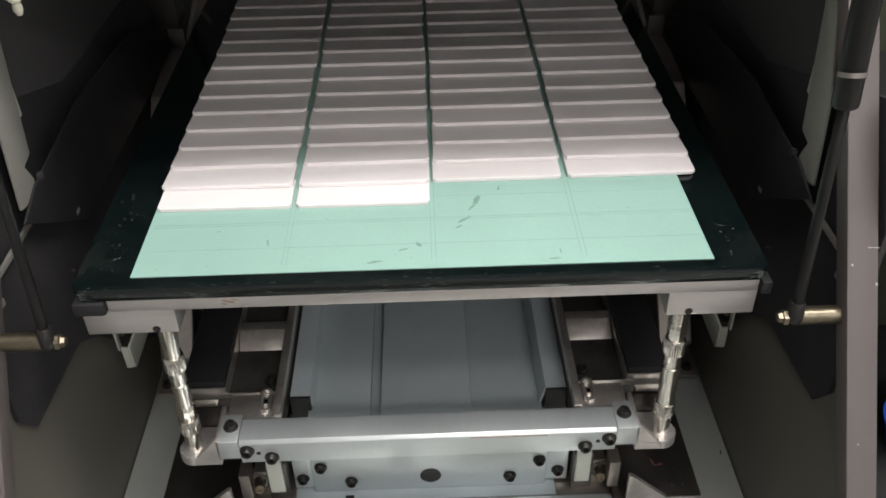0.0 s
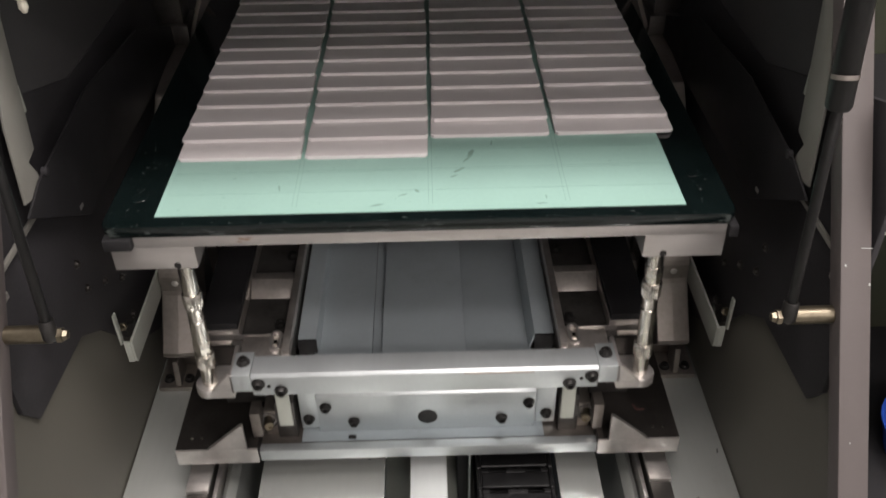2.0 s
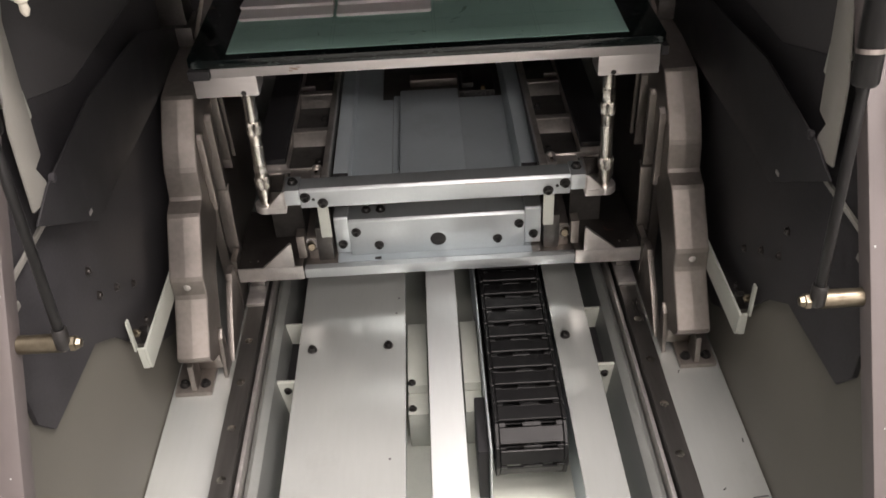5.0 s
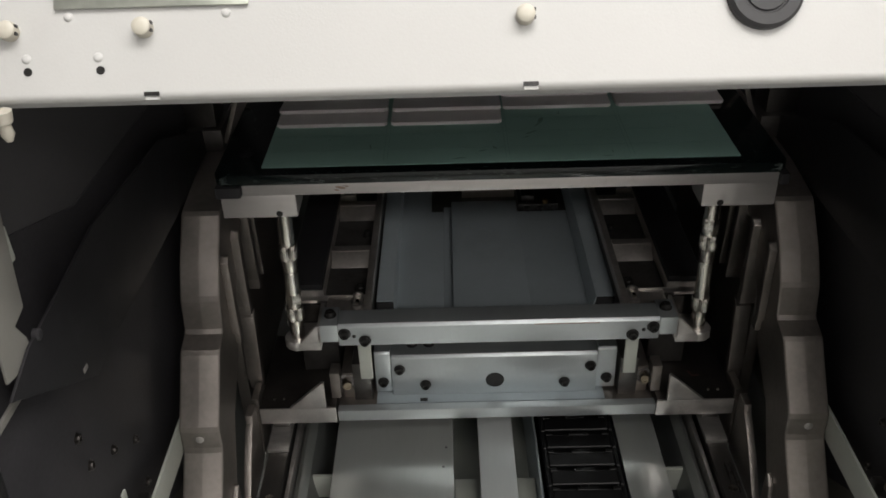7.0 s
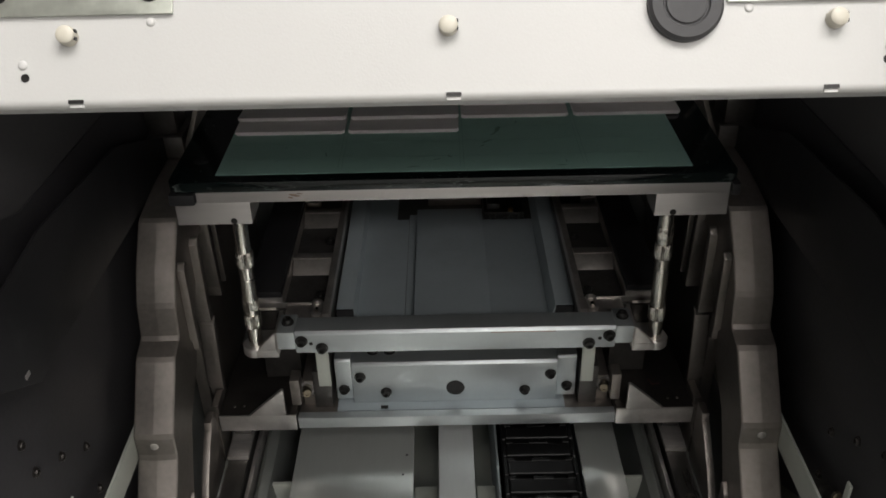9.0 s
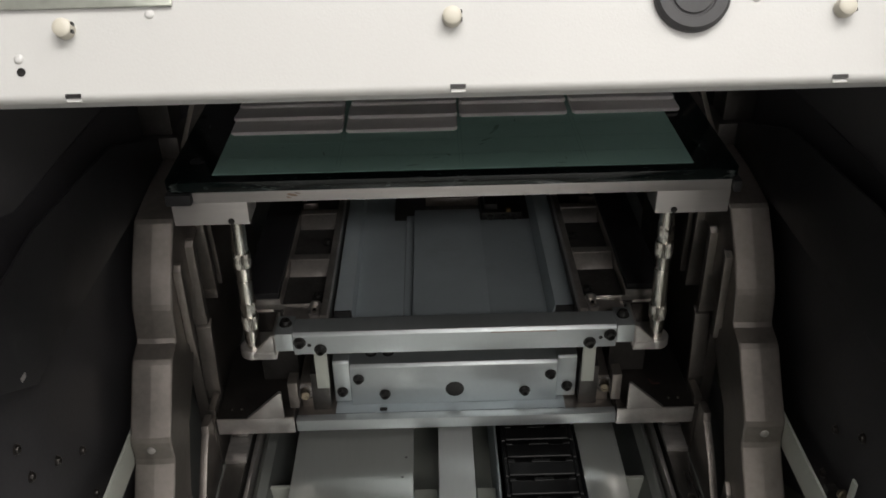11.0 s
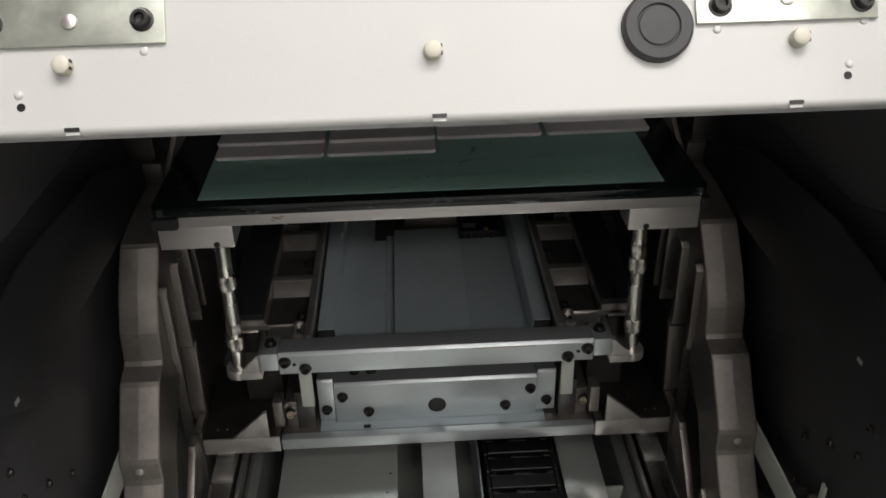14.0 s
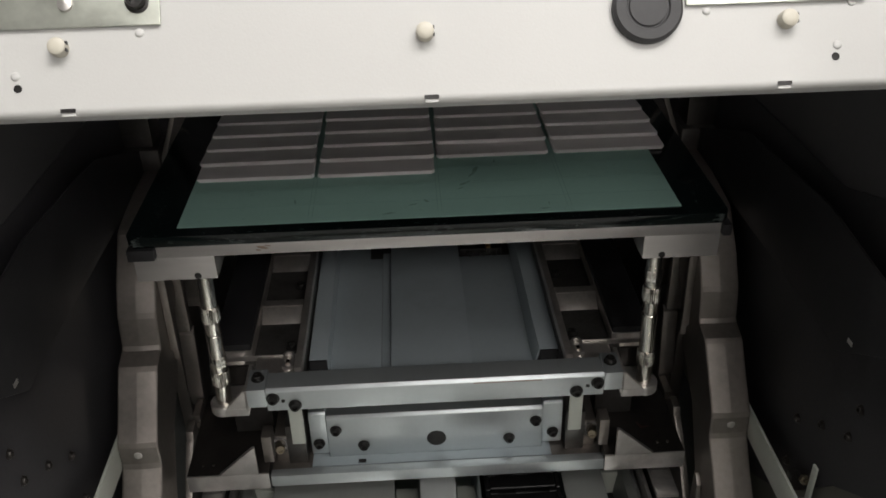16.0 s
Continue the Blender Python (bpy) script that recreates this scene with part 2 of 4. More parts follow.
mb = thing("machine_body", "grey machine enclosure with a sloping open front", "machine", kind="structure")
for s in (-1, 1):
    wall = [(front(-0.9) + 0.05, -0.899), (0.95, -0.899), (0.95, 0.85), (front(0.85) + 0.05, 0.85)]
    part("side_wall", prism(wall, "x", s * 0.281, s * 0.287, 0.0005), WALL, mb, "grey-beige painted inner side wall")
for s in (-1, 1):
    part("wall_liner", prism([(-0.262, 0.275), (0.944, 0.275), (0.944, 0.84), (0.1, 0.84), (-0.15, 0.6)], "x", s * 0.2775, s * 0.2806, 0.0005), LINER, mb, "dark grey lining of the upper side wall")
part("back_wall", box(-0.281, 0.281, 0.944, 0.95, -0.8, 0.85, 0), BLACK, mb, "black rear wall in shadow")
part("roof", box(-0.281, 0.281, 0.06, 0.944, 0.843, 0.849, 0), BLACK, mb)
part("deck", box(-0.281, 0.281, -0.72, 0.944, -0.154, -0.1462, 0), LIGHTSHEET, mb, "pale grey bed plate")
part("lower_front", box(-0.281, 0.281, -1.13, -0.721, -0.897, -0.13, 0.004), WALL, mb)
for s in (-1, 1):
    # jambs of the opening, leaning with the front
    def jamb(x0, x1, d0, d1, za, zb):
        bm = bmesh.new()
        bmesh.ops.create_cube(bm, size=1)
        for v in bm.verts:
            x = x0 if v.co.x < 0 else x1
            zz = za if v.co.z < 0 else zb
            v.co = (x, front(zz) + (d0 if v.co.y < 0 else d1), zz)
        bmesh.ops.recalc_face_normals(bm, faces=bm.faces)
        return bevelled(bm, 0.0015)
    part("jamb_return", jamb(s * 0.2705, s * 0.2733, 0.0183, 0.0458, -0.3, 0.80), BLACKSHEET, mb)
    part("jamb_return", jamb(s * 0.2705, s * 0.2868, 0.046, 0.0495, -0.3, 0.80), BLACKSHEET, mb)
    for x, z, w in ((0.2575, 0.262, 0.0004), (0.2722, 0.252, 0.0005), (0.2553, -0.02, 0.0006), (0.267, -0.075, 0.0003), (0.2553, 0.075, 0.0004), (0.2615, 0.17, 0.0003)):
        part("paint_chip", box(-w, w, -0.0003, 0.0001, -1.6 * w, 1.6 * w, 0), DUST, mb).matrix_basis = pose(s * x, front(z), z, -33)
    part("scratch", box(-0.0035, 0.0035, -0.0002, 0.0001, -0.0002, 0.0002, 0), DUST, mb).matrix_basis = pose(s * 0.2705, front(0.2705), 0.2705, -33, 3)
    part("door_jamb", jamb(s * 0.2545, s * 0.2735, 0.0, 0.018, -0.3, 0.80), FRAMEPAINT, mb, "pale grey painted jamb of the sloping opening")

for s in (-1, 1):
    side = thing("side_guard", "black sheet guard screwed to the side wall", "guard", "side guards")
    # behind y -0.262 the lower edge drops along the border of the dark area
    outline = [(-0.371, 0.36), (-0.371, 0.141), (-0.355, 0.118), (-0.262, 0.112), (-0.225, 0.085), (-0.19, 0.043), (-0.15, 0.005), (-0.11, -0.02), (0.5, -0.02), (0.5, 0.27), (-0.15, 0.285)]
    part("plate", prism(outline, "x", s * 0.2765, s * 0.2805), BLACK, side)
    strip = [(-0.303, 0.257), (-0.212, 0.197), (-0.19, 0.2), (-0.02, 0.197), (0.105, 0.198), (0.118, 0.208), (0.112, 0.216), (-0.015, 0.266), (-0.162, 0.279), (-0.273, 0.268)]
    part("flange", prism(strip, "x", s * 0.2615, s * 0.2635), BLACKSHEET, side, "thin black bent flange along the guard")
    # small bright plate stands in for a glint on the worn flange corner
    part("worn_corner", box(s * 0.2608, s * 0.2614, -0.2285, -0.2225, 0.2125, 0.2155, 0), MACHINED, side, "bright plate for the glint on the worn corner")
    part("rib", box(s * 0.2635, s * 0.2765, -0.2, 0.1, 0.215, 0.219, 0), BLACKSHEET, side)
    for y, z in ((-0.2335, 0.1635), (-0.162, 0.0915), (-0.229, 0.135), (-0.162, 0.047), (-0.1957, 0.1154)):
        bolt(side, pose(s * 0.2765, y, z, 0, -90 * s, 0), WORNBOLT)
    edge = [(-0.297, 0.264), (-0.266, 0.257), (-0.268, 0.272), (-0.2745, 0.284), (-0.2615, 0.287), (-0.2475, 0.376), (0.02, 0.78), (-0.005, 0.78), (-0.2655, 0.38), (-0.289, 0.32)]
    ef = thing("inner_flange", "pale grey upright sheet flange behind the opening", "flange", "inner flanges")
    part("sheet", prism(edge, "x", s * 0.2635, s * 0.2655), FLANGE, ef)
    part("rubber_stop", lathe([(0.0034, 0), (0.0034, 0.003), (0.0024, 0.0038)], pose(s * 0.2634, -0.2615, 0.2685, 0, -90 * s, 0), 14), BLACK, ef, "small black rubber stop")
    part("lower_tab", box(*sorted((s * 0.2735, s * 0.2762)), -0.347, -0.338, 0.219, 0.224, 0.0004), FLANGE, ef)
    part("foot_strip", box(*sorted((s * 0.272, s * 0.2745)), -0.348, -0.272, 0.2375, 0.2415, 0.0004), FLANGE, ef)
    part("spacer", box(s * 0.2655, s * 0.2809, -0.262, -0.25, 0.31, 0.33), LIGHTSHEET, ef)

# ---- storage rack beside the machine ----
rack = thing("storage_rack", "dark olive storage rack with an orange shelf edge", "rack")
part("back_panel", box(0.34, 0.95, 0.1, 0.106, -0.899, 0.7, 0.001), OLIVE, rack)
part("side_panel", box(0.944, 0.95, -0.2, 0.0995, -0.899, 0.7, 0.001), OLIVE, rack)
part("shelf", box(0.345, 0.943, -0.2, 0.0995, 0.152, 0.171, 0.001), BLACKSHEET, rack)
part("shelf_edge", box(0.345, 0.943, -0.206, -0.2002, 0.172, 0.179, 0.001), ORANGE, rack, "orange painted shelf edge")
part("shelf_rim", box(0.345, 0.943, -0.203, -0.2002, 0.1495, 0.1512, 0.0004), LIGHTSHEET, rack, "thin white shelf rim")
part("shelf", box(0.345, 0.943, -0.2, 0.0995, -0.258, -0.2402, 0.001), BLACKSHEET, rack)
part("shelf", box(0.345, 0.943, -0.2, 0.0995, -0.348, -0.3302, 0.001), BLACKSHEET, rack)
tub = thing("plastic_tub", "small blue plastic tub on the rack shelf", "tub")
part("wall", lathe([(0.05, 0), (0.062, 0.042), (0.064, 0.042), (0.064, 0.045), (0.06, 0.045), (0.049, 0.003), (0.002, 0.003)], pose(0.592, -0.12, -0.24), 32), BLUE, tub)
part("sticker", box(-0.012, 0.012, -0.0008, 0.0, 0.008, 0.024, 0.0002), WHITE, tub, "small white sticker").matrix_basis = pose(0.592, -0.12, -0.24) @ pose(0, 0, 0, 0, 0, -62) @ pose(0, -0.0585, 0, 16)
roll = thing("tape_roll", "brown tape roll lying on the lower shelf", "tape roll")
part("roll", lathe([(0.03, 0), (0.05, 0), (0.051, 0.002), (0.051, 0.058), (0.05, 0.06), (0.03, 0.06), (0.03, 0)], pose(0.606, -0.12, -0.33), 32), KRAFT, roll)

# ---- bed: ledges, rails, cover plates ----
for s in (-1, 1):
    part("bed_ledge", box(*sorted((s * 0.2795, s * 0.219)), -0.62, 0.9, -0.146, -0.066, 0.0012), PLATE, mb, "pale grey machined ledge of the bed")
    part("bed_web", prism([(-0.19, -0.146), (-0.19, -0.07), (-0.184, -0.062), (-0.176, -0.066), (-0.166, -0.146)] if s < 0 else [(0.19, -0.146), (0.19, -0.07), (0.184, -0.062), (0.176, -0.066), (0.166, -0.146)], "y", -0.62, 0.9, 0.002), WEB, mb, "rounded grey web beside the rail")
    rail = thing("linear_rail", "dark steel linear guide rail with sunk screws", "rail", "guide rails")
    x0, x1 = sorted((s * 0.2165, s * 0.1965))
    prof = [(x0, -0.146), (x1, -0.146), (x1, -0.066), (x1 - 0.003, -0.061), (x1 - 0.003, -0.057), (x1, -0.053), (x1 - 0.001, -0.05), (x0 + 0.001, -0.05), (x0, -0.053), (x0 + 0.003, -0.057), (x0 + 0.003, -0.061), (x0, -0.066)]
    part("rail_body", prism(prof, "y", -0.6, 0.85, 0.0004), RAIL, rail)
    part("edge_strip", box(*sorted((s * 0.1955, s * 0.1915)), -0.6, 0.85, -0.146, -0.058, 0.001), MACHINED, rail, "bright machined strip beside the rail")
    for k in range(20):
        o = new("rail_cap", RAILCAP)
        o.parent, o.matrix_basis = rail, pose(s * 0.2065, -0.575 + 0.06 * k, -0.05)

cover = thing("cover_plate", "pale grey sheet cover plate screwed over the bed", "cover", kind="structure")
part("plate", box(-0.155, -0.041, -0.6, 0.85, -0.0655, -0.0625, 0.0008), PLATE, cover)
part("underside", box(-0.15, -0.046, -0.59, 0.84, -0.146, -0.0655, 0.0), TRAY, cover)
for x, y in ((-0.1403, -0.1015), (-0.0594, -0.101), (-0.1403, -0.46), (-0.0594, -0.46)):
    bolt(cover, pose(x, y, -0.0625))
cover2 = thing("cover_plate", "narrow pale grey sheet cover plate beside the cable chain", "cover", kind="structure")
part("plate", box(0.118, 0.1565, -0.6, 0.85, -0.0655, -0.0625, 0.0008), PLATE, cover2)
part("underside", box(0.122, 0.152, -0.59, 0.84, -0.146, -0.0655, 0.0), TRAY, cover2)
for y in (-0.1008, -0.46):
    bolt(cover2, pose(0.129, y, -0.0625))
for x, y in ((-0.048, -0.025), (-0.051, -0.05), (-0.056, -0.252)):
    part("mark", lathe([(0.0013, 0), (0.0010, 0.0001)], pose(x, y, -0.0625), 10), BLACKBOLT, cover)
for x, y, a, l in ((0.27, -0.314, 5, 0.007), (0.241, -0.304, 40, 0.0018), (0.273, -0.251, 80, 0.0025), (0.236, -0.159, 60, 0.002), (-0.24, -0.303, 30, 0.002)):
    part("chip_mark", box(-l, l, -0.0006, 0.0006, 0, 0.0003, 0), BLACKBOLT, mb).matrix_basis = pose(x, y, -0.066, 0, 0, a)
mid = thing("centre_strip", "long pale flat strip over the drive screw", "cover", kind="structure")
part("strip", box(-0.0170, 0.0160, -0.62, 0.85, -0.053, -0.0495, 0.0008), STRIPMETAL, mid)
part("web", box(-0.009, 0.009, -0.61, 0.84, -0.146, -0.053, 0), TRAY, mid)
tw = thing("chain_trough", "bent sheet trough that guides the cable chain", "trough", kind="structure")
part("side_sheet", box(0.0375, 0.0395, -0.25, 0.85, -0.146, -0.058, 0.0004), ZINC, tw)
part("block", box(0.027, 0.0372, -0.24, -0.17, -0.146, -0.075, 0.001), BLACKSHEET, tw)
for y0, y1 in ((-0.14, -0.045), (-0.5, -0.405)):
    for x0, x1 in ((-0.0405, -0.0195), (0.0185, 0.0365)):
        br = thing("cross_bracket", "small pale bent sheet bracket between the cover plates", "bracket", "cross brackets")
        part("foot", box(x0, x1, y0, y1, -0.1455, -0.085, 0.001), LIGHTSHEET, br)
        if x0 < 0:
            bolt(br, pose(-0.036, y0 + 0.004, -0.085), SMALLBOLT)
            bolt(br, pose(-0.036, y0 - 0.022, -0.096), SMALLBOLT)
        part("lug", box(x0, x1, y0 - 0.03, y0 - 0.0005, -0.1455, -0.096, 0.001), LIGHTSHEET, br)
    for s in (-1, 1):
        br = thing("side_bracket", "small pale sheet bracket under the cover plate edge", "bracket", "side brackets")
        part("tab", box(*sorted((s * 0.157, s * 0.178)), y0 + 0.002, y0 + 0.006, -0.1455, -0.072, 0.0008), LIGHTSHEET, br)
        part("tab", box(*sorted((s * 0.157, s * 0.176)), y1 - 0.006, y1 - 0.002, -0.1455, -0.072, 0.0008), LIGHTSHEET, br)
        bolt(br, pose(s * 0.1655, y0 + 0.002, -0.0835, 90, 0, 0), SMALLBOLT)
        part("base", box(*sorted((s * 0.157, s * 0.178)), y0 + 0.0062, y1 - 0.0062, -0.1455, -0.099, 0.0008), BLACKSHEET, br)

# ---- side castings ----
FRONT_LINE = [(-0.122, -0.06), (-0.128, -0.035), (-0.150, -0.024), (-0.157, -0.014), (-0.117, 0.034), (-0.116, 0.055), (-0.076, 0.103), (-0.056, 0.109), (-0.050, 0.138), (-0.034, 0.162), (-0.004, 0.193), (0.05, 0.2), (0.165, 0.2), (0.4, 0.2)]
BACK_LINE = [(0.4, 0.15), (0.15, 0.15), (0.04, 0.15), (0.0, 0.11), (-0.03, 0.06), (-0.07, 0.03), (-0.1, -0.02), (-0.12, -0.06)]


def ridged(front_line, back_line, x0, x1):
    """A casting body whose front rises to a low ridge in the middle."""
    bm = bmesh.new()
    soft_line = [front_line[0]]
    for (ya, za), (yb, zb) in zip(front_line, front_line[1:]):
        f = min(0.25, 0.0025 / max(math.hypot(yb - ya, zb - za), 0.001))
        soft_line += [(ya + f * (yb - ya), za + f * (zb - za)), (yb - f * (yb - ya), zb - f * (zb - za))]
    front_line = soft_line + [front_line[-1]]
    xs = (x0, x0 + 0.0012, (x0 + x1) / 2 - 0.0007, (x0 + x1) / 2 + 0.0007, x1 - 0.0012, x1)
    lift = (0.0008, 0.0, -0.0012, -0.0012, 0.0, 0.0008)
    rings = []
    for x, d in zip(xs, lift):
        rings.append([bm.verts.new((x, y + d, z - 0.4 * d)) for y, z in front_line] + [bm.verts.new((x, y, z)) for y, z in back_line])
    n = len(rings[0])
    for p, q in zip(rings, rings[1:]):
        for k in range(n):
            bm.faces.new((p[k], p[(k + 1) % n], q[(k + 1) % n], q[k]))
    bm.faces.new(rings[0][::-1])
    bm.faces.new(rings[-1])
    bmesh.ops.recalc_face_normals(bm, faces=bm.faces)
    return bm


def casting(s):
    c = thing("side_casting", "bare grey cast steel bracket leaning back along the bed", "bracket", "side castings")
    part("body", mirror(ridged(FRONT_LINE, BACK_LINE, -0.262, -0.2295), s > 0), CAST, c, "", 7)
    # stepped ribs that retreat one behind the other towards the carriage
    for y, low, high, lean, x0 in ((-0.0355, 0.0895, 0.164, 0.003, -0.2292), (0.0085, 0.0862, 0.162, 0.002, -0.2383), (0.0540, 0.0840, 0.1635, -0.004, -0.2383), (0.0760, 0.086, 0.167, -0.004, -0.2325), (0.0065, 0.0005, 0.0725, 0.009, -0.2365)):
        part("rib", mirror(prism([(y, low), (y + lean, high - 0.004), (y + lean + 0.005, high), (y + lean + 0.0085, high), (y + 0.0085, low)], "x", x0, -0.2226, 0.0007), s > 0), CAST, c, "", 20)
        part("rib_step", mirror(box(x0 + 0.0008, -0.2234, y + 0.003, y + 0.012, low - 0.012, low - 0.0002, 0.0006), s > 0), CAST, c)
    part("rib_step", mirror(joined(box(-0.2292, -0.2226, -0.019, 0.006, -0.0105, -0.0012, 0.0006), box(-0.2292, -0.2226, -0.026, 0.006, -0.0655, -0.0107, 0.0006)), s > 0), CAST, c)
    part("rib", mirror(prism([(-0.046, 0.0035), (-0.0483, -0.0037), (-0.0525, -0.006), (-0.078, -0.03), (-0.108, -0.0655), (-0.03, -0.0655), (-0.03, 0.0035)], "x", -0.2292, -0.2226, 0.0007), s > 0), CAST, c, "", 20)
    part("rib", mirror(prism([(-0.112, -0.014), (-0.1165, -0.0167), (-0.1206, -0.0206), (-0.127, -0.045), (-0.132, -0.0655), (-0.11, -0.0655), (-0.11, -0.014)], "x", -0.2292, -0.2250, 0.0007), s > 0), CAST, c, "", 20)
    part("web", mirror(box(-0.25, -0.2392, 0.015, 0.30, -0.06, 0.148, 0.0008), s > 0), CAST, c, "cast web behind the ribs")
    part("upright", mirror(joined(box(-0.277, -0.2495, 0.1, 0.135, 0.2225, 0.44, 0.002), box(-0.277, -0.2445, 0.094, 0.14, 0.2006, 0.2222, 0.002)), s > 0), OILED, c, "dark grey upright at the back of the casting")
    part("slanted_strip", mirror(prism([(-0.2465, 0.206), (-0.242, 0.206), (-0.2185, 0.27), (-0.223, 0.27)], "y", 0.1, 0.103, 0.0005), s > 0), CAST, c, "thin grey slanted strip")
    part("foot", mirror(prism([(-0.275, -0.0655), (-0.238, -0.0655), (-0.238, -0.06), (-0.2755, -0.06)], "y", -0.156, -0.11, 0.0012), s > 0), CAST, c)
    part("foot_rib", mirror(prism([(-0.154, -0.06), (-0.154, -0.052), (-0.15, -0.03), (-0.13, -0.03), (-0.13, -0.06)], "x", -0.2575, -0.2520, 0.0006), s > 0), CAST, c)
    for x in (-0.2455, -0.2665):
        bolt(c, pose(-s * x, -0.1445, -0.0598) if s > 0 else pose(x, -0.1445, -0.0598))
    part("dowel", lathe([(0.006, 0), (0.006, 0.0006), (0.0035, 0.0008), (0.003, 0.002), (0.002, 0.0025)], pose(s * 0.2463, -0.1165, 0.046, 85, 0, 0), 18), MACHINED, c, "bright dowel pin in the casting")
    return c


for s in (-1, 1):
    casting(s)
    arm = thing("sensor_bracket", "pale bent sheet arm beside the casting", "bracket", "sensor brackets")
    part("arm", mirror(prism([(-0.09, 0.058), (-0.09, 0.0315), (-0.2085, 0.0305), (-0.2105, 0.033), (-0.2105, 0.0545), (-0.2085, 0.0565)], "x", -0.2645, -0.2623, 0.0004), s > 0), LIGHTSHEET, arm)
    part("tab", mirror(box(-0.2705, -0.2647, -0.2105, -0.2085, 0.0315, 0.0555, 0.0004), s > 0), LIGHTSHEET, arm)
    part("tab", mirror(box(-0.2725, -0.2707, -0.2125, -0.2065, 0.054, 0.088, 0.0004), s > 0), LIGHTSHEET, arm)
    part("sensor", mirror(box(-0.2725, -0.2647, -0.193, -0.186, 0.046, 0.062, 0.001), s > 0), BLACKBOLT, arm)
    part("sensor_nut", mirror(lathe([(0.004, 0), (0.004, 0.003), (0.0025, 0.0035), (0.002, 0.006)], pose(-0.2705, -0.2, 0.066, 70, 0, 0), 6), s > 0), STUD, arm)
    part("standoff", mirror(box(-0.2645, -0.2622, -0.1, -0.09, 0.036, 0.046, 0.0004), s > 0), LIGHTSHEET, arm)

# ---- gas springs ----
for s in (-1, 1):
    g = thing("gas_spring", "black gas spring with a bright ball stud", "gas spring", "gas springs")
    low, col, top = Vector((s * 0.2265, -0.389, 0.236)), Vector((s * 0.2275, -0.374, 0.366)), Vector((s * 0.2295, -0.335, 0.60))
    def along(a, b, r, mat, name, label=""):
        m = Matrix.Translation(a) @ (b - a).to_track_quat("Z", "Y").to_matrix().to_4x4()
        h = (b - a).length
        return part(name, lathe([(r * 0.85, 0), (r, r * 0.25), (r, h - r * 0.25), (r * 0.85, h)], m, 24), mat, g, label)
    along(low, col, 0.0032, GASBLACK, "rod", "dark steel piston rod")
    along(col, top, 0.0072, GASBLACK, "cylinder", "black pressure cylinder")
    along(col + Vector((0, 0.002, 0.018)), col + Vector((0, 0.0023, 0.0190)), 0.0074, CAST, "ring")
    along(low - Vector((0, 0.001, 0.008)), low + Vector((0, 0.0008, 0.006)), 0.0048, BLACKBOLT, "end_fitting", "black end fitting")
    part("stud", lathe([(0.0058, 0), (0.0058, 0.0275), (0.003, 0.028), (0.003, 0.0335)], pose(s * 0.2543, -0.387, 0.2295, 0, -90 * s, 0), 24), STUD, g, "round plated standoff stud")
    part("nut", lathe([(0.0048, 0), (0.0048, 0.003), (0.0036, 0.0035), (0.003, 0.006), (0.0015, 0.0065)], pose(s * 0.2225, -0.388, 0.2295, 0, -90 * s, 0), 6), STUD, g, "bright nut")

# ---- front fascia ----
UDIR, NDIR = Vector((0, 0.545, 0.838)), Vector((0, -0.838, 0.545))
ORIGIN = Vector((0, -0.282, 0.412))


def on_panel(x, u, out=0.0):
    """A pose on the fascia: z outwards, y up along it."""
    p = ORIGIN + Vector((x, 0, 0)) + UDIR * u + NDIR * out
    return Matrix.Translation(p) @ Matrix((Vector((1, 0, 0)), UDIR, NDIR)).transposed().to_4x4()


fascia = thing("front_fascia", "white painted sheet fascia folded at its lower edge", "panel")
FOLD = 0.0036
arc = [math.radians(d) for d in range(15, 91, 15)]
prof = [(0.45, 0.0), (FOLD - 0.002, 0.0)] + [(FOLD - 0.002 - FOLD * math.sin(a), -FOLD + FOLD * math.cos(a)) for a in arc] + [(-0.002, -0.012), (-0.0005, -0.012), (-0.0005, -FOLD)]
prof += [(FOLD - 0.002 - (FOLD - 0.0015) * math.sin(a), -FOLD + (FOLD - 0.0015) * math.cos(a)) for a in arc[-2::-1]] + [(FOLD - 0.002, -0.0015), (0.45, -0.0015)]
bm = bmesh.new()
ends = [[bm.verts.new(ORIGIN + Vector((x, 0, 0)) + UDIR * u + NDIR * n) for u, n in prof] for x in (-0.238, 0.238)]
bm.faces.new(ends[0])
bm.faces.new(ends[1][::-1])
for i in range(len(prof)):
    j = (i + 1) % len(prof)
    bm.faces.new((ends[0][i], ends[1][i], ends[1][j], ends[0][j]))
bmesh.ops.recalc_face_normals(bm, faces=bm.faces)
part("sheet", bm, WHITE, fascia)
part("end_cap", box(-0.2425, -0.2385, -0.006, 0.45, -0.02, -0.001, 0.001), WHITE, fascia).matrix_basis = on_panel(0, 0)
part("end_cap", box(0.2385, 0.2425, -0.006, 0.45, -0.02, -0.001, 0.001), WHITE, fascia).matrix_basis = on_panel(0, 0)
for x in (-0.1642, -0.0015, 0.1608):
    m = on_panel(x, 0.0)
    part("slot", box(-0.0033, 0.0033, -0.0003, 0.0014, -0.0012, 0.00035, 0), BLACKBOLT, fascia, "dark slot in the fold").matrix_basis = m
    part("slot_lip", box(-0.0031, 0.0031, -0.0020, -0.0005, -0.004, -0.0004, 0.0004), WHITE, fascia).matrix_basis = m
for x, u in ((-0.186, 0.0112), (-0.2174, 0.0112), (0.1851, 0.0118)):
    part("hole", lathe([(0.0019, -0.001), (0.0019, 0.0002)], n=14), BLACKBOLT, fascia, "small dark hole").matrix_basis = on_panel(x, u)
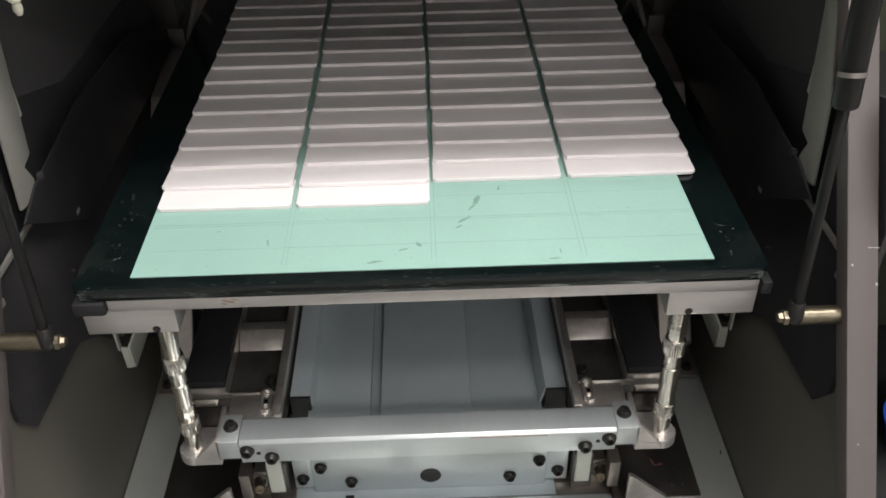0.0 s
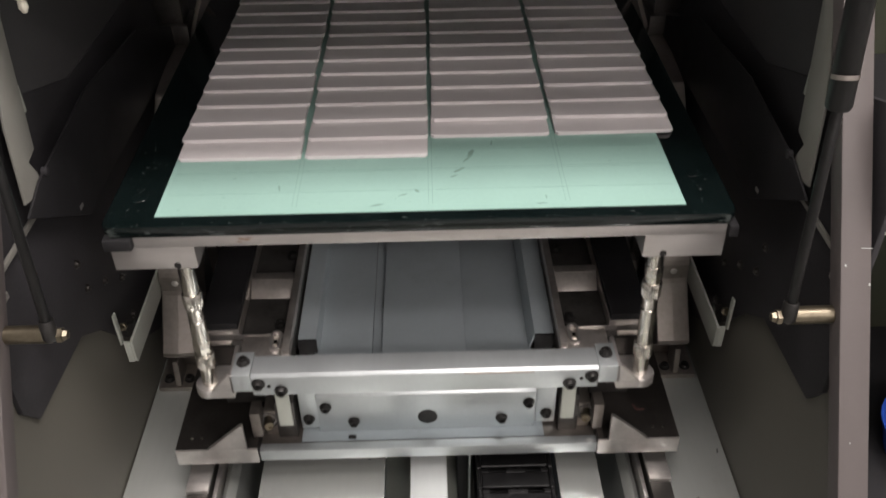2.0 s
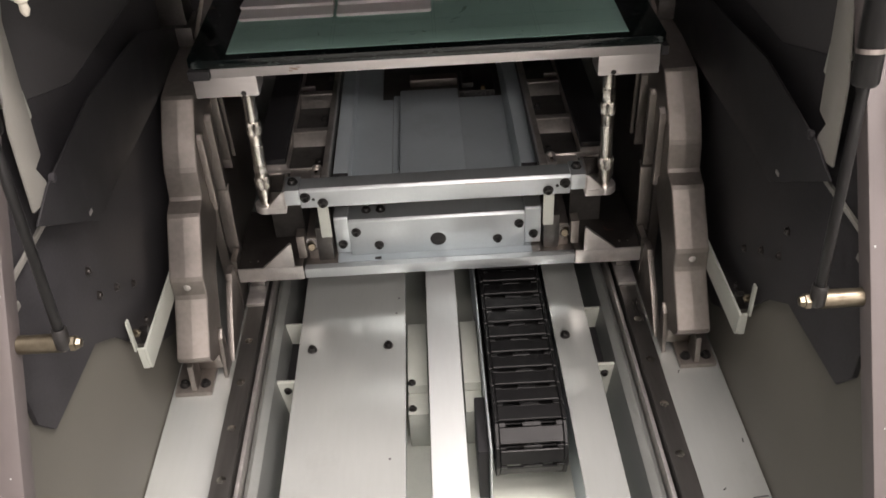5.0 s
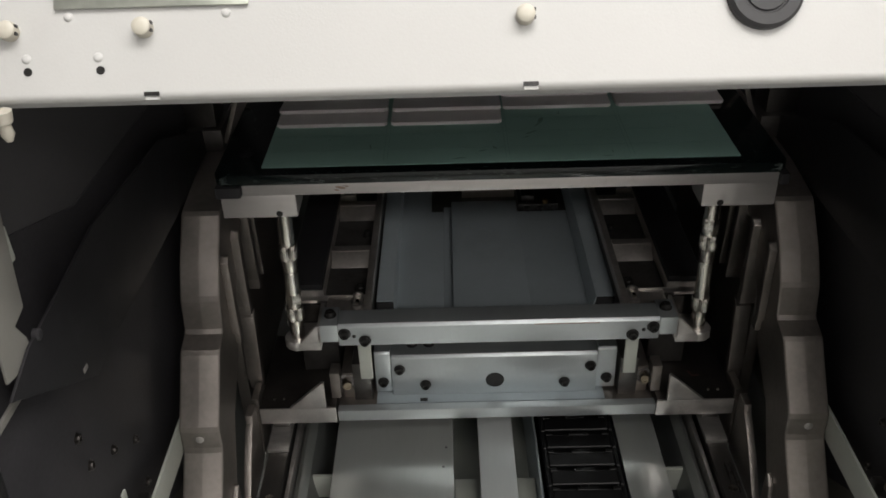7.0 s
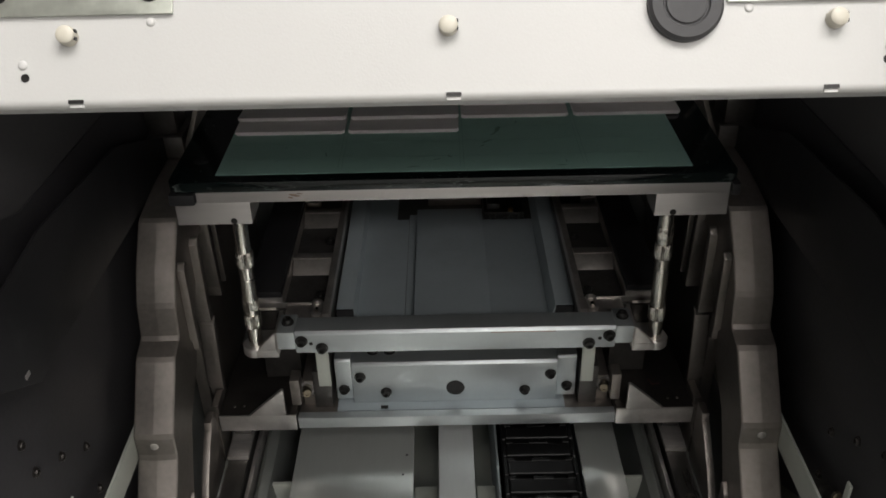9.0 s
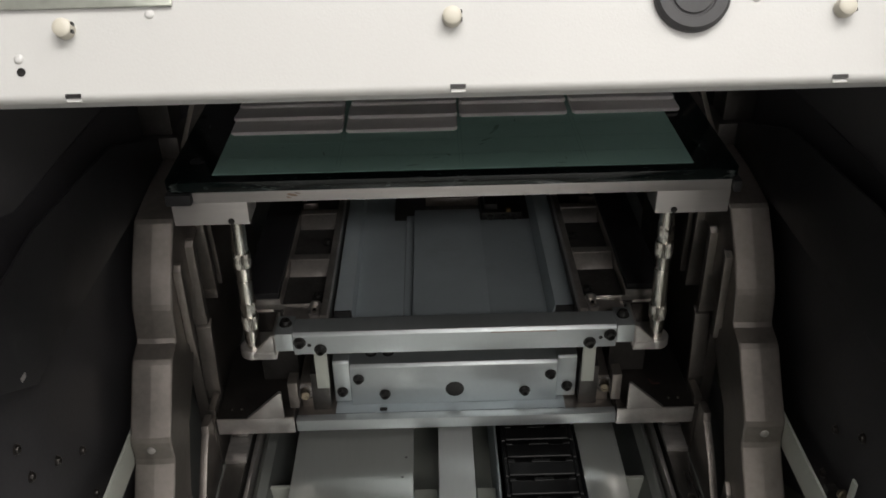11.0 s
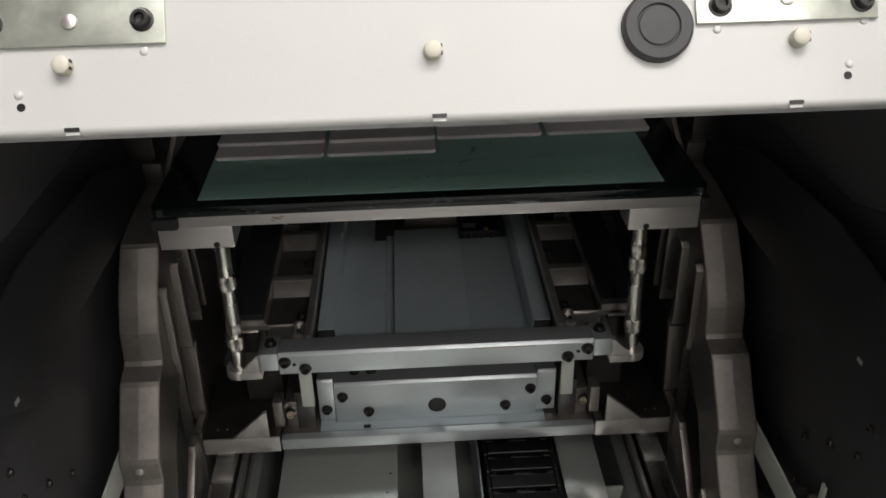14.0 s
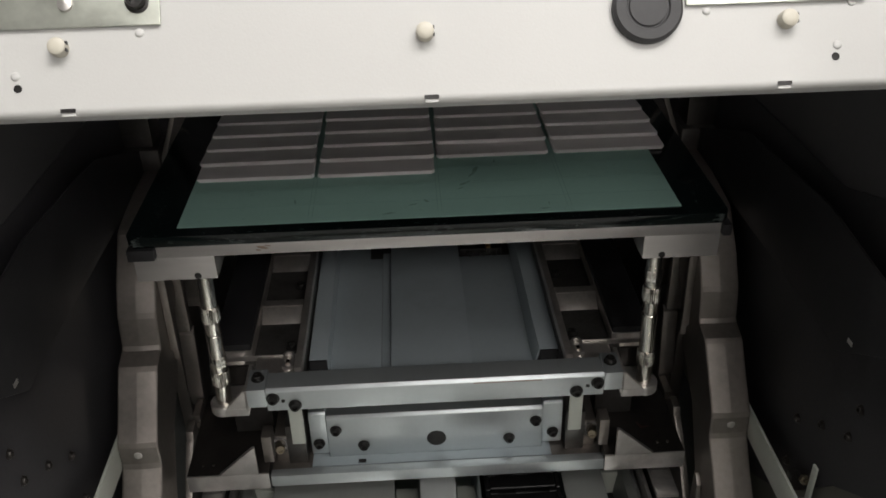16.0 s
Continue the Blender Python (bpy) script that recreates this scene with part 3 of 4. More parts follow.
knob_me = mesh_of("knob", lathe([(0.0042, 0), (0.0042, 0.0042), (0.0039, 0.0054), (0.0030, 0.0060), (0.0014, 0.0062)], n=12), KNOB, 35)
for x, u in ((-0.1667, 0.0286), (-0.2245, 0.0286), (-0.0033, 0.0296), (0.1629, 0.0294)):
    k = new("stand_off", knob_me)
    k.parent, k.matrix_basis = fascia, on_panel(x, u)
    tagged(k, "ivory plastic stand-off")
    part("clip", box(0.0026, 0.0043, -0.0022, -0.0008, 0.002, 0.0046, 0.0002), BLACKBOLT, k)
    part("clip", box(0.0026, 0.0043, 0.0010, 0.0024, 0.002, 0.0046, 0.0002), BLACKBOLT, k)
cap = part("grommet", lathe([(0.0162, 0), (0.0162, 0.003), (0.0148, 0.0046), (0.0102, 0.0046), (0.0096, 0.0036), (0.0090, 0.0036), (0.0086, 0.0044), (0.002, 0.0046)], n=40), RUBBER, fascia, "round black rubber grommet")
cap.matrix_basis = on_panel(0.0985, 0.0368)
rivet_me = mesh_of("rivet", lathe([(0.0021, 0), (0.0019, 0.0005), (0.001, 0.0008)], n=14), WHITE, 60)
for x, u in ((-0.1315, 0.0345), (0.1262, 0.0352), (-0.1995, 0.0345), (0.194, 0.037), (-0.187, 0.0168), (-0.218, 0.0168), (0.1862, 0.0172)):
    r = new("rivet", rivet_me)
    r.parent, r.matrix_basis = fascia, on_panel(x, u)
for x0, x1, screws in ((-0.205, -0.1215, (-0.1315, -0.1975)), (0.1165, 0.2, (0.1275, 0.193))):
    hp = thing("hinge_plate", "galvanised steel plate screwed to the fascia", "plate", "hinge plates")
    part("plate", box(x0, x1, 0.0375, 0.12, 0.0004, 0.002, 0.0005), GALV, hp).matrix_basis = on_panel(0, 0)
    for x in screws:
        bolt(hp, on_panel(x, 0.048 if x < 0 else 0.0455, 0.002))
    part("rivet", lathe([(0.0036, 0), (0.0033, 0.0012), (0.0015, 0.0018)], n=14), MACHINED, hp).matrix_basis = on_panel((x0 + x1) / 2, 0.048, 0.002)
lug = thing("rubber_buffer", "cream plastic buffer hanging at the fascia corner", "buffer")
part("stem", lathe([(0.0045, 0), (0.004, 0.005), (0.0025, 0.006), (0.003, 0.011), (0.0015, 0.014)], pose(-0.2285, -0.287, 0.4085, 180, 0, 0), 12), KNOB, lug)

# ---- moving carriage ----
car = thing("carriage", "pale metal carriage carrying a black-framed table on two posts", "machine carriage")


def cpart(name, bm, mat, label="", parent=None):
    return part(name, bm, mat, parent or car, label)


cpart("table_board", prism([(-0.211, -0.049), (0.211, -0.049), (0.2165, -0.043), (0.2165, 0.62), (-0.2165, 0.62), (-0.2165, -0.043)], "z", 0.241, 0.2499, 0.0015), BOARD, "glossy black glass-like table board")
cpart("green_sheet", box(-0.1815, 0.1835, -0.0375, 0.60, 0.2500, 0.2507, 0.0002), GREEN, "thin pale green plate, scuffed and stained")
cpart("front_bar", box(-0.1965, 0.2115, -0.0475, -0.02, 0.2315, 0.2409, 0.001), ALUMINIUM, "milled aluminium edge bar")
for x, z, r, w in ((-0.121, 0.2372, 0.0011, 4.0), (-0.124, 0.2352, 0.0007, 3.0), (-0.117, 0.2385, 0.0005, 5.0)):
    tagged(cpart("stain", lathe([(r, 0), (r * 0.5, 0.0001)], pose(x, -0.0475, z, 90, 12, 0) @ Matrix.Diagonal((w, 1, 1, 1)), 9), RUST, "faint reddish stain on the edge bar"), kind="stuff")
for x0, x1 in ((-0.2165, -0.197), (0.212, 0.2185)):
    cpart("corner_guard", box(x0, x1, -0.0515, -0.03, 0.2315, 0.2409, 0.0015), BLACKSHEET, "black edge guard")
for x0, x1 in ((-0.2145, -0.1565), (0.156, 0.2125)):
    cpart("corner_block", box(x0, x1, -0.046, -0.016, 0.2115, 0.2313, 0.0012), ALUMINIUM, "grey metal corner block")
for s in (-1, 1):
    cpart("set_screw", lathe([(0.0026, 0), (0.0026, 0.0004), (0.0014, 0.0005)], pose(s * 0.1705, -0.046, 0.2147, 90, 0, 0), 14), BLACKBOLT)
    # adjustable post, from table down to its pad
    base = Vector((s * 0.1735, -0.031, 0.083))
    top = Vector((s * 0.1705, -0.031, 0.2113))
    m = Matrix.Translation(base) @ (top - base).to_track_quat("Z", "Y").to_matrix().to_4x4()
    h = (top - base).length
    post = cpart("post", lathe([(0.0062, 0), (0.0062, h * 0.36), (0.0063, h * 0.37), (0.0063, h * 0.53), (0.0058, h * 0.535), (0.0058, h * 0.545), (0.0062, h * 0.55), (0.0060, h * 0.9), (0.0055, h)], m, 28), NICKEL, "nickel-plated adjustable post")

    def knurl(a, b):
        bm = bmesh.new()
        n = 56
        rows = []
        for hh, f in ((a, 0.92), (a + 0.001, 1), (b - 0.001, 1), (b, 0.92)):
            rows.append([bm.verts.new(((0.0074 - (0.0004 if k % 2 else 0)) * f * math.cos(2 * math.pi * k / n), (0.0074 - (0.0004 if k % 2 else 0)) * f * math.sin(2 * math.pi * k / n), hh)) for k in range(n)])
        for p, q in zip(rows, rows[1:]):
            for k in range(n):
                bm.faces.new((p[k], p[(k + 1) % n], q[(k + 1) % n], q[k]))
        bm.faces.new(rows[0][::-1])
        bm.faces.new(rows[-1])
        bmesh.ops.recalc_face_normals(bm, faces=bm.faces)
        bm.transform(m)
        return bm
    for a in (0.145, 0.63):
        part("knurled_nut", knurl(h * a, h * a + 0.0137), NICKEL, post, "knurled locking nut")
    if s < 0:
        part("hex_collar", lathe([(0.0068, h * 0.285), (0.0071, h * 0.29), (0.0071, h * 0.36), (0.0068, h * 0.365)], m, 6), NICKEL, post)
    if s > 0:
        part("hex_collar", lathe([(0.0065, h * 0.77), (0.0069, h * 0.775), (0.0069, h * 0.855), (0.0065, h * 0.86)], m, 6), NICKEL, post)
    # pad and gusset under the post
    pad = cpart("post_bracket", joined(lathe([(0.0115, 0), (0.0115, 0.007), (0.0108, 0.008)], pose(s * 0.1735, -0.031, 0.075), 28),
                                       mirror(box(-0.172, -0.1525, -0.0425, -0.012, 0.075, 0.0825, 0.0008), s > 0),
                                       mirror(prism([(-0.1705, 0.0826), (-0.1525, 0.0826), (-0.1525, 0.1), (-0.1555, 0.1)], "y", -0.0425, -0.0385, 0.0004), s > 0),
                                       mirror(box(-0.1545, -0.1512, -0.0425, -0.008, 0.08, 0.1005, 0.0006), s > 0)), MACHINED, "machined steel bracket under the post")
    cpart("bracket_web", mirror(box(-0.174, -0.1546, -0.0115, -0.0082, 0.076, 0.1012, 0.001), s > 0), DARKCAST, "dark cast upright behind the post")

tube = cpart("cross_tube", prism([(-0.05, 0.0855), (-0.05, 0.1045), (-0.0475, 0.1072), (-0.0285, 0.1072), (-0.026, 0.105), (-0.026, 0.0855)], "x", -0.1355, 0.1355, 0.0008), ZINC, "pale folded sheet cross tube")
part("rust_streak", box(0.030, 0.085, -0.05025, -0.0495, 0.1036, 0.1043, 0), RUST, tube, "thin rusty scratch")
for s in (-1, 1):
    cpart("end_block", box(*sorted((s * 0.136, s * 0.1508)), -0.0485, -0.022, 0.0885, 0.1062, 0.0008), ZINC)
    cpart("link_strip", box(*sorted((s * 0.1095, s * 0.1205)), -0.0455, -0.0425, 0.044, 0.09, 0.0006), LIGHTSHEET, "pale hanging strip")
    bolt(car, pose(s * 0.143, -0.034, 0.1062))
    for x, z in ((0.13, 0.0986), (0.1132, 0.0909)):
        bolt(tube, pose(s * x, -0.05, z, 90, 0, 0))
    cpart("small_hole", lathe([(0.0017, 0), (0.0017, 0.0003), (0.001, 0.0004)], pose(s * 0.1222, -0.05, 0.0955, 90, 0, 0), 12), BLACKBOLT)

beam = cpart("lower_beam", prism([(0.0, -0.0168), (0.0, 0.028), (0.0025, 0.0308), (0.03, 0.0308), (0.03, -0.0168)], "x", -0.0975, 0.096, 0.0008), ZINC, "pale sheet-covered lower beam")
for s in (-1, 1):
    part("end_plate", prism([(0.003, -0.0145), (0.003, 0.0315), (0.005, 0.0335), (0.03, 0.0335), (0.03, -0.0145)], "x", *((-0.1135, -0.098) if s < 0 else (0.0965, 0.1145)), 0.001), ZINC, beam)
    for x, z, y in ((0.1062, -0.002, 0.003), (0.0898, 0.0154, 0.0), (0.066, -0.0037, 0.0)):
        bolt(beam, pose(s * x, y, z, 90, 0, 0))
    for x in (0.078, 0.062) if s < 0 else ():
        bolt(beam, pose(s * x, 0.018, 0.0308))
part("bore", lathe([(0.0088, -0.002), (0.0088, 0.0002), (0.0080, 0.0003), (0.001, 0.0003)], pose(0, 0, 0, 90, 0, 0), 28), BLACKBOLT, beam, "dark round bore")
cpart("lip_plate", box(-0.149, 0.1505, -0.022, -0.013, -0.028, -0.0155, 0.001), ZINC, "pale front lip plate")
cpart("base_plate", box(-0.149, 0.1505, -0.0128, 0.1, -0.028, -0.0185, 0.0005), CAST, "dull oily base plate")
cpart("base_shim", box(-0.113, 0.104, -0.0105, 0.03, -0.0184, -0.0172, 0.0003), TRAY, "grey sheet shim under the beam")
cpart("base_slot", box(-0.0715, -0.0645, -0.009, -0.0045, -0.0171, -0.0168, 0), BLACKBOLT, "dark square slot")
cpart("under_block", box(-0.147, 0.148, 0.101, 0.5, -0.028, 0.0, 0.0), OILED)
cpart("rear_block", box(-0.115, 0.115, 0.031, 0.0995, -0.0183, 0.045, 0.001), OILED)
for s in (-1, 1):
    cpart("foot", mirror(box(-0.2215, -0.1497, -0.0235, 0.085, -0.0265, -0.008, 0.001), s > 0), DARKCAST, "dark oily steel foot over the rail")
    cpart("foot_face", mirror(joined(box(-0.2213, -0.1497, -0.0255, -0.0237, -0.0262, -0.0085, 0.0004), prism([(-0.193, -0.0084), (-0.1585, -0.0084), (-0.1585, 0.0215), (-0.1610, 0.0215)], "y", -0.0255, -0.0215, 0.0004)), s > 0), MACHINED, "bright machined front of the foot")
    cpart("bearing_core", mirror(box(-0.215, -0.199, -0.01, 0.05, -0.0453, -0.0267, 0.001), s > 0), OILED)
    cpart("bearing_block", mirror(box(-0.2165, -0.1965, -0.04, 0.05, -0.0499, -0.0455, 0.001), s > 0), MACHINED, "bright linear bearing end")
    for x in (0.2, 0.209):
        cpart("pin", lathe([(0.0014, 0), (0.0012, 0.0007)], pose(s * x, -0.012, -0.008), 10), NICKEL)
    cpart("clamp_block", mirror(box(-0.1545, -0.1455, -0.012, 0.004, -0.008, 0.022, 0.0008), s > 0), CAST, "small steel clamp block")
    cpart("screw_boss", lathe([(0.0085, 0), (0.0085, 0.009), (0.0072, 0.0105), (0.005, 0.0105), (0.005, 0.004)], pose(s * 0.1425, 0.006, -0.0005, 62, 0, -s * 14), 24), OILED, "dark bored boss")
    cpart("clamp_screw", lathe([(0.0032, 0), (0.0032, 0.016), (0.0045, 0.0165), (0.0045, 0.021), (0.0036, 0.0225), (0.002, 0.0225), (0.0018, 0.021)], pose(s * 0.143, 0.004, 0.0005, 66, 0, -s * 14), 20), STUD, "plated adjusting screw")
    cpart("spacer", mirror(box(-0.134, -0.117, -0.004, 0.06, -0.0183, 0.026, 0.001), s > 0), OILED)
    cpart("oily_plate", mirror(box(-0.1452, -0.1345, 0.0, 0.06, -0.0183, 0.012, 0.001), s > 0), CAST)

# sheet tray behind the cross tube, raised on the carriage
TRAY_AT = Matrix.Translation((0, -0.012, 0.0112)) @ Matrix.Diagonal((0.97, 1, 1, 1))


def tpart(name, bm, mat, label=""):
    bm.transform(TRAY_AT)
    return cpart(name, bm, mat, label)


tpart("tray_floor", prism([(-0.098, 0.01), (-0.0475, 0.01), (-0.0475, 0.2125), (-0.061, 0.2125), (-0.061, 0.5), (-0.098, 0.5)], "z", 0.0555, 0.0575, 0.0004), TRAY, "grey-blue sheet tray with a cut-out corner")
tpart("tray_floor", box(-0.0385, 0.0355, 0.008, 0.232, 0.0572, 0.0592, 0.0006), TRAY, "raised middle sheet of the tray")
tpart("tray_floor", box(0.0358, 0.0935, 0.01, 0.215, 0.0525, 0.0545, 0.0004), TRAY)
tpart("tray_joint", box(-0.0474, -0.0386, 0.012, 0.23, 0.0521, 0.0531, 0), TRAY)
tpart("tray_bed", box(-0.1, 0.094, 0.03, 0.50, 0.046, 0.0520, 0), OILED)
tpart("tray_flange", prism([(-0.1115, 0.0655), (-0.1115, 0.0725), (-0.0955, 0.0725), (-0.0935, 0.0576), (-0.095, 0.0576), (-0.097, 0.071), (-0.11, 0.071), (-0.11, 0.0655)], "y", 0.028, 0.50, 0.0003), TRAY, "folded tray flange")
tpart("tray_flange", prism([(0.0915, 0.0546), (0.0960, 0.0725), (0.1130, 0.0725), (0.1130, 0.0655), (0.1115, 0.0655), (0.1115, 0.071), (0.0973, 0.071), (0.093, 0.0546)], "y", 0.028, 0.50, 0.0003), TRAY, "folded tray flange")
for x0, x1 in ((-0.1116, -0.0952), (0.0962, 0.1131)):
    # black block closes the dark front end below each flange
    tpart("flange_fill", box(x0, x1, 0.0255, 0.0278, 0.05, 0.0719, 0.0006), BLACKSHEET, "black block filling the front end under the flange")
fitting = tpart("black_fitting", joined(box(0.037, 0.083, 0.2165, 0.27, 0.0525, 0.0625, 0.002), box(0.041, 0.056, 0.222, 0.26, 0.0626, 0.070, 0.002)), BLACKBOLT, "black fitting at the back of the tray")
for x in (0.0475, 0.0625, 0.074):
    bolt(fitting, pose(x * 0.97, 0.2043, 0.0687, 90, 0, 0), SMALLBOLT)
tpart("brass_fitting", lathe([(0.003, 0), (0.003, 0.003), (0.002, 0.004)], pose(0.068, 0.219, 0.0626), 14), AMBER, "small brass fitting")
tpart("tray_clip", box(-0.026, 0.036, 0.252, 0.268, 0.0521, 0.0625, 0.001), CAST)
SADDLE_AT = Matrix.Translation((-0.0075, -0.08, 0.051)) @ Matrix.Diagonal((0.88, 1, 1, 1))


def raised(bm, s):
    """A saddle piece lifted to the level of the cross tube, on either side."""
    bm.transform(SADDLE_AT)
    return mirror(bm, s > 0)


for s in (-1, 1):
    # pocketed steel saddle beside the tray
    saddle = cpart("saddle", raised(joined(
        box(-0.1235, -0.1165, 0.0638, 0.52, 0.0402, 0.0505, 0.0008), box(-0.1675, -0.1665, 0.0895, 0.52, 0.0402, 0.0515, 0.0003),
        box(-0.1625, -0.1237, 0.0638, 0.088, 0.0402, 0.0445, 0.0008), box(-0.1663, -0.1237, 0.1545, 0.1645, 0.0402, 0.0505, 0.0008), box(-0.1663, -0.1237, 0.242, 0.252, 0.0402, 0.0505, 0.0008),
        box(-0.1663, -0.1237, 0.34, 0.35, 0.0402, 0.0505, 0.0008), box(-0.1663, -0.149, 0.264, 0.267, 0.0402, 0.0503, 0.0005), box(-0.205, -0.1735, 0.0755, 0.085, 0.0402, 0.0435, 0.0008)), s), SADDLE, "oily cast saddle with milled pockets")
    for y in (0.105, 0.2, 0.3):
        bolt(saddle, pose(s * 0.1228, y - 0.08, 0.091))
    # pocket floors get a darker steel than the ribs around them
    part("pocket_floor", raised(joined(box(-0.205, -0.1165, 0.0755, 0.52, 0.022, 0.04, 0.001), box(-0.1625, -0.1165, 0.0638, 0.0753, 0.022, 0.04, 0.001)), s), OILED, saddle, "dark pocket floor")
    for y in (0.1545, 0.242, 0.34):
        part("pocket_end", raised(prism([(y - 0.0145, 0.0402), (y - 0.0003, 0.0500), (y - 0.0003, 0.0402)], "x", -0.1655, -0.1242, 0.0004), s), SADDLE, saddle, "bright sloping end of a milled pocket")
    for dims in ((-0.1625, -0.1166, 0.0622, 0.0636, 0.034, 0.0462), (-0.2045, -0.1768, 0.0742, 0.0752, 0.0402, 0.0448), (-0.2045, -0.1667, 0.0885, 0.0897, 0.0402, 0.0512), (-0.1731, -0.1238, 0.0882, 0.0892, 0.0402, 0.0456)):
        part("machined_lip", raised(box(*dims, 0.0003), s), MACHINED, saddle, "bright machined step edge")
    ring = bmesh.new()
    loops = []
    for r, z in ((0.0048, 0.0956), (0.0048, 0.0990), (0.0030, 0.0990), (0.0030, 0.0956)):
        loop = []
        for k in range(20):
            a = 2 * math.pi * k / 20
            loop.append(ring.verts.new((s * 0.1228 + r * math.cos(a), -0.001 + (0.0065 if math.sin(a) >= 0 else -0.0065) + r * math.sin(a), z)))
        loops.append(loop)
    for p, q in zip(loops, loops[1:]):
        for k in range(20):
            ring.faces.new((p[k], p[(k + 1) % 20], q[(k + 1) % 20], q[k]))
    bmesh.ops.recalc_face_normals(ring, faces=ring.faces)
    part("slot_frame", ring, MACHINED, saddle, "bright oblong slot rim")
    part("slot_pin", box(s * 0.1228 - 0.0015, s * 0.1228 + 0.0015, -0.0045, -0.0005, 0.0956, 0.0985, 0.0004), NICKEL, saddle)
    cpart("side_cover", raised(box(-0.204, -0.1678, 0.0905, 0.52, 0.0403, 0.0565, 0.0015), s), BLACKSHEET, "black cover strip")
    cpart("leg", mirror(box(-0.185, -0.15, 0.03, 0.43, -0.008, 0.0729, 0.001), s > 0), OILED)
    cpart("table_support", mirror(box(-0.186, -0.171, 0.22, 0.42, 0.1077, 0.2409, 0.001), s > 0), BLACK, "black table support")
cpart("check_mark", prism([(0.1865, 0.0155), (0.189, 0.0072), (0.1972, 0.0085), (0.197, 0.0102), (0.1902, 0.0095), (0.1883, 0.0158)], "z", -0.0079, -0.0077, 0), REDMARK, "dark red painted check mark")
# scribed marks and loose dirt on the green sheet
for x in (-0.0885, -0.0855, 0.0062, 0.0090, 0.1015, 0.1045):
    cpart("scribed_line", box(x - 0.00018, x + 0.00018, -0.03, 0.075, 0.25072, 0.2508, 0), SCRIBE)
for y in (-0.012, 0.014, 0.0165, 0.042):
    cpart("scribed_line", box(-0.178, 0.181, y - 0.00013, y + 0.00013, 0.25072, 0.2508, 0), SCRIBE)
rnd = random.Random(4)
specks = []
for k in range(30):
    x, y, a = rnd.uniform(-0.17, 0.175), rnd.uniform(-0.034, 0.05), rnd.uniform(0, 3.1)
    r = rnd.uniform(0.0002, 0.0006)
    bm = lathe([(r, 0), (r * 0.7, 0.00008)], pose(x, y, 0.25072, 0, 0, math.degrees(a)) @ Matrix.Diagonal((rnd.uniform(1, 3.0), 1, 1, 1)), 7)
    specks.append(bm)

def blot(x, y, rx, ry, turn, n=14):
    """A thin uneven smear on the green sheet."""
    bm = bmesh.new()
    ring = []
    for k in range(n):
        a = 2 * math.pi * k / n
        f = rnd.uniform(0.55, 1.1)
        ring.append(bm.verts.new((f * rx * math.cos(a), f * ry * math.sin(a), 0)))
    bm.faces.new(ring)
    bm.transform(pose(x, y, 0.25074, 0, 0, turn))
    return bm


smears = [blot(0.0385, 0.036, 0.0022, 0.006, -20), blot(0.0355, 0.028, 0.0012, 0.006, -35), blot(0.029, 0.013, 0.0012, 0.007, -55), blot(0.025, 0.005, 0.0009, 0.004, -60), blot(0.055, 0.05, 0.0007, 0.004, -10),
          blot(-0.012, -0.018, 0.004, 0.001, 15), blot(-0.03, -0.03, 0.006, 0.0012, 10), blot(-0.002, -0.013, 0.0014, 0.003, 40), blot(-0.134, 0.008, 0.0018, 0.0008, 10), blot(0.084, -0.032, 0.005, 0.0009, 5), blot(0.0885, -0.0245, 0.0005, 0.003, 0), blot(-0.1, -0.006, 0.0008, 0.004, 10)]
tagged(cpart("smears", joined(*smears), SMUDGE, "grey-brown grime smears"), kind="stuff")
dust = []
for k in range(70):
    cx, cy = ((-0.198, -0.02), (0.199, -0.012), (-0.2, 0.03))[k % 3]
    r = rnd.uniform(0.0001, 0.0004)
    dust.append(lathe([(r, 0), (r * 0.6, 0.00008)], pose(cx + rnd.gauss(0, 0.006), cy + rnd.gauss(0, 0.014), 0.24992, 0, 0, rnd.uniform(0, 180)) @ Matrix.Diagonal((rnd.uniform(1, 4.0), 1, 1, 1)), 6))
for k in range(110):
    # scuffs along the front edge and its corners
    r = rnd.uniform(0.00015, 0.0005)
    x = rnd.uniform(-0.21, 0.21) if k % 2 else rnd.choice((-1, 1)) * (0.2165 - abs(rnd.gauss(0, 0.006)))
    dust.append(lathe([(r, 0), (r * 0.6, 0.00008)], pose(max(-0.21, min(0.21, x)), -0.0490, rnd.uniform(0.2425, 0.2488), 90, rnd.uniform(-15, 15), 0) @ Matrix.Diagonal((rnd.uniform(1, 9.0), 0.6, 1, 1)), 6))
for k in range(60):
    r = rnd.uniform(0.0001, 0.0003)
    dust.append(lathe([(r, 0), (r * 0.6, 0.00008)], pose(rnd.uniform(-0.205, 0.205), -0.0475 + abs(rnd.gauss(0, 0.0025)), 0.24992, 0, 0, rnd.uniform(-20, 20)) @ Matrix.Diagonal((rnd.uniform(1, 8.0), 1, 1, 1)), 6))
for x, y in ((-0.198, -0.012), (0.199, 0.004)):
    cpart("sunk_screw", lathe([(0.0062, 0), (0.0060, 0.0002), (0.0042, 0.0002), (0.0038, 0.00005), (0.0015, 0.00005)], pose(x, y, 0.2499), 20), BOARD, "sunk black screw")
tagged(cpart("dust", joined(*dust), BOARDDUST, "pale dust flecks on the board"), kind="stuff")
tagged(cpart("dirt_specks", joined(*specks), SCRIBE), kind="stuff")

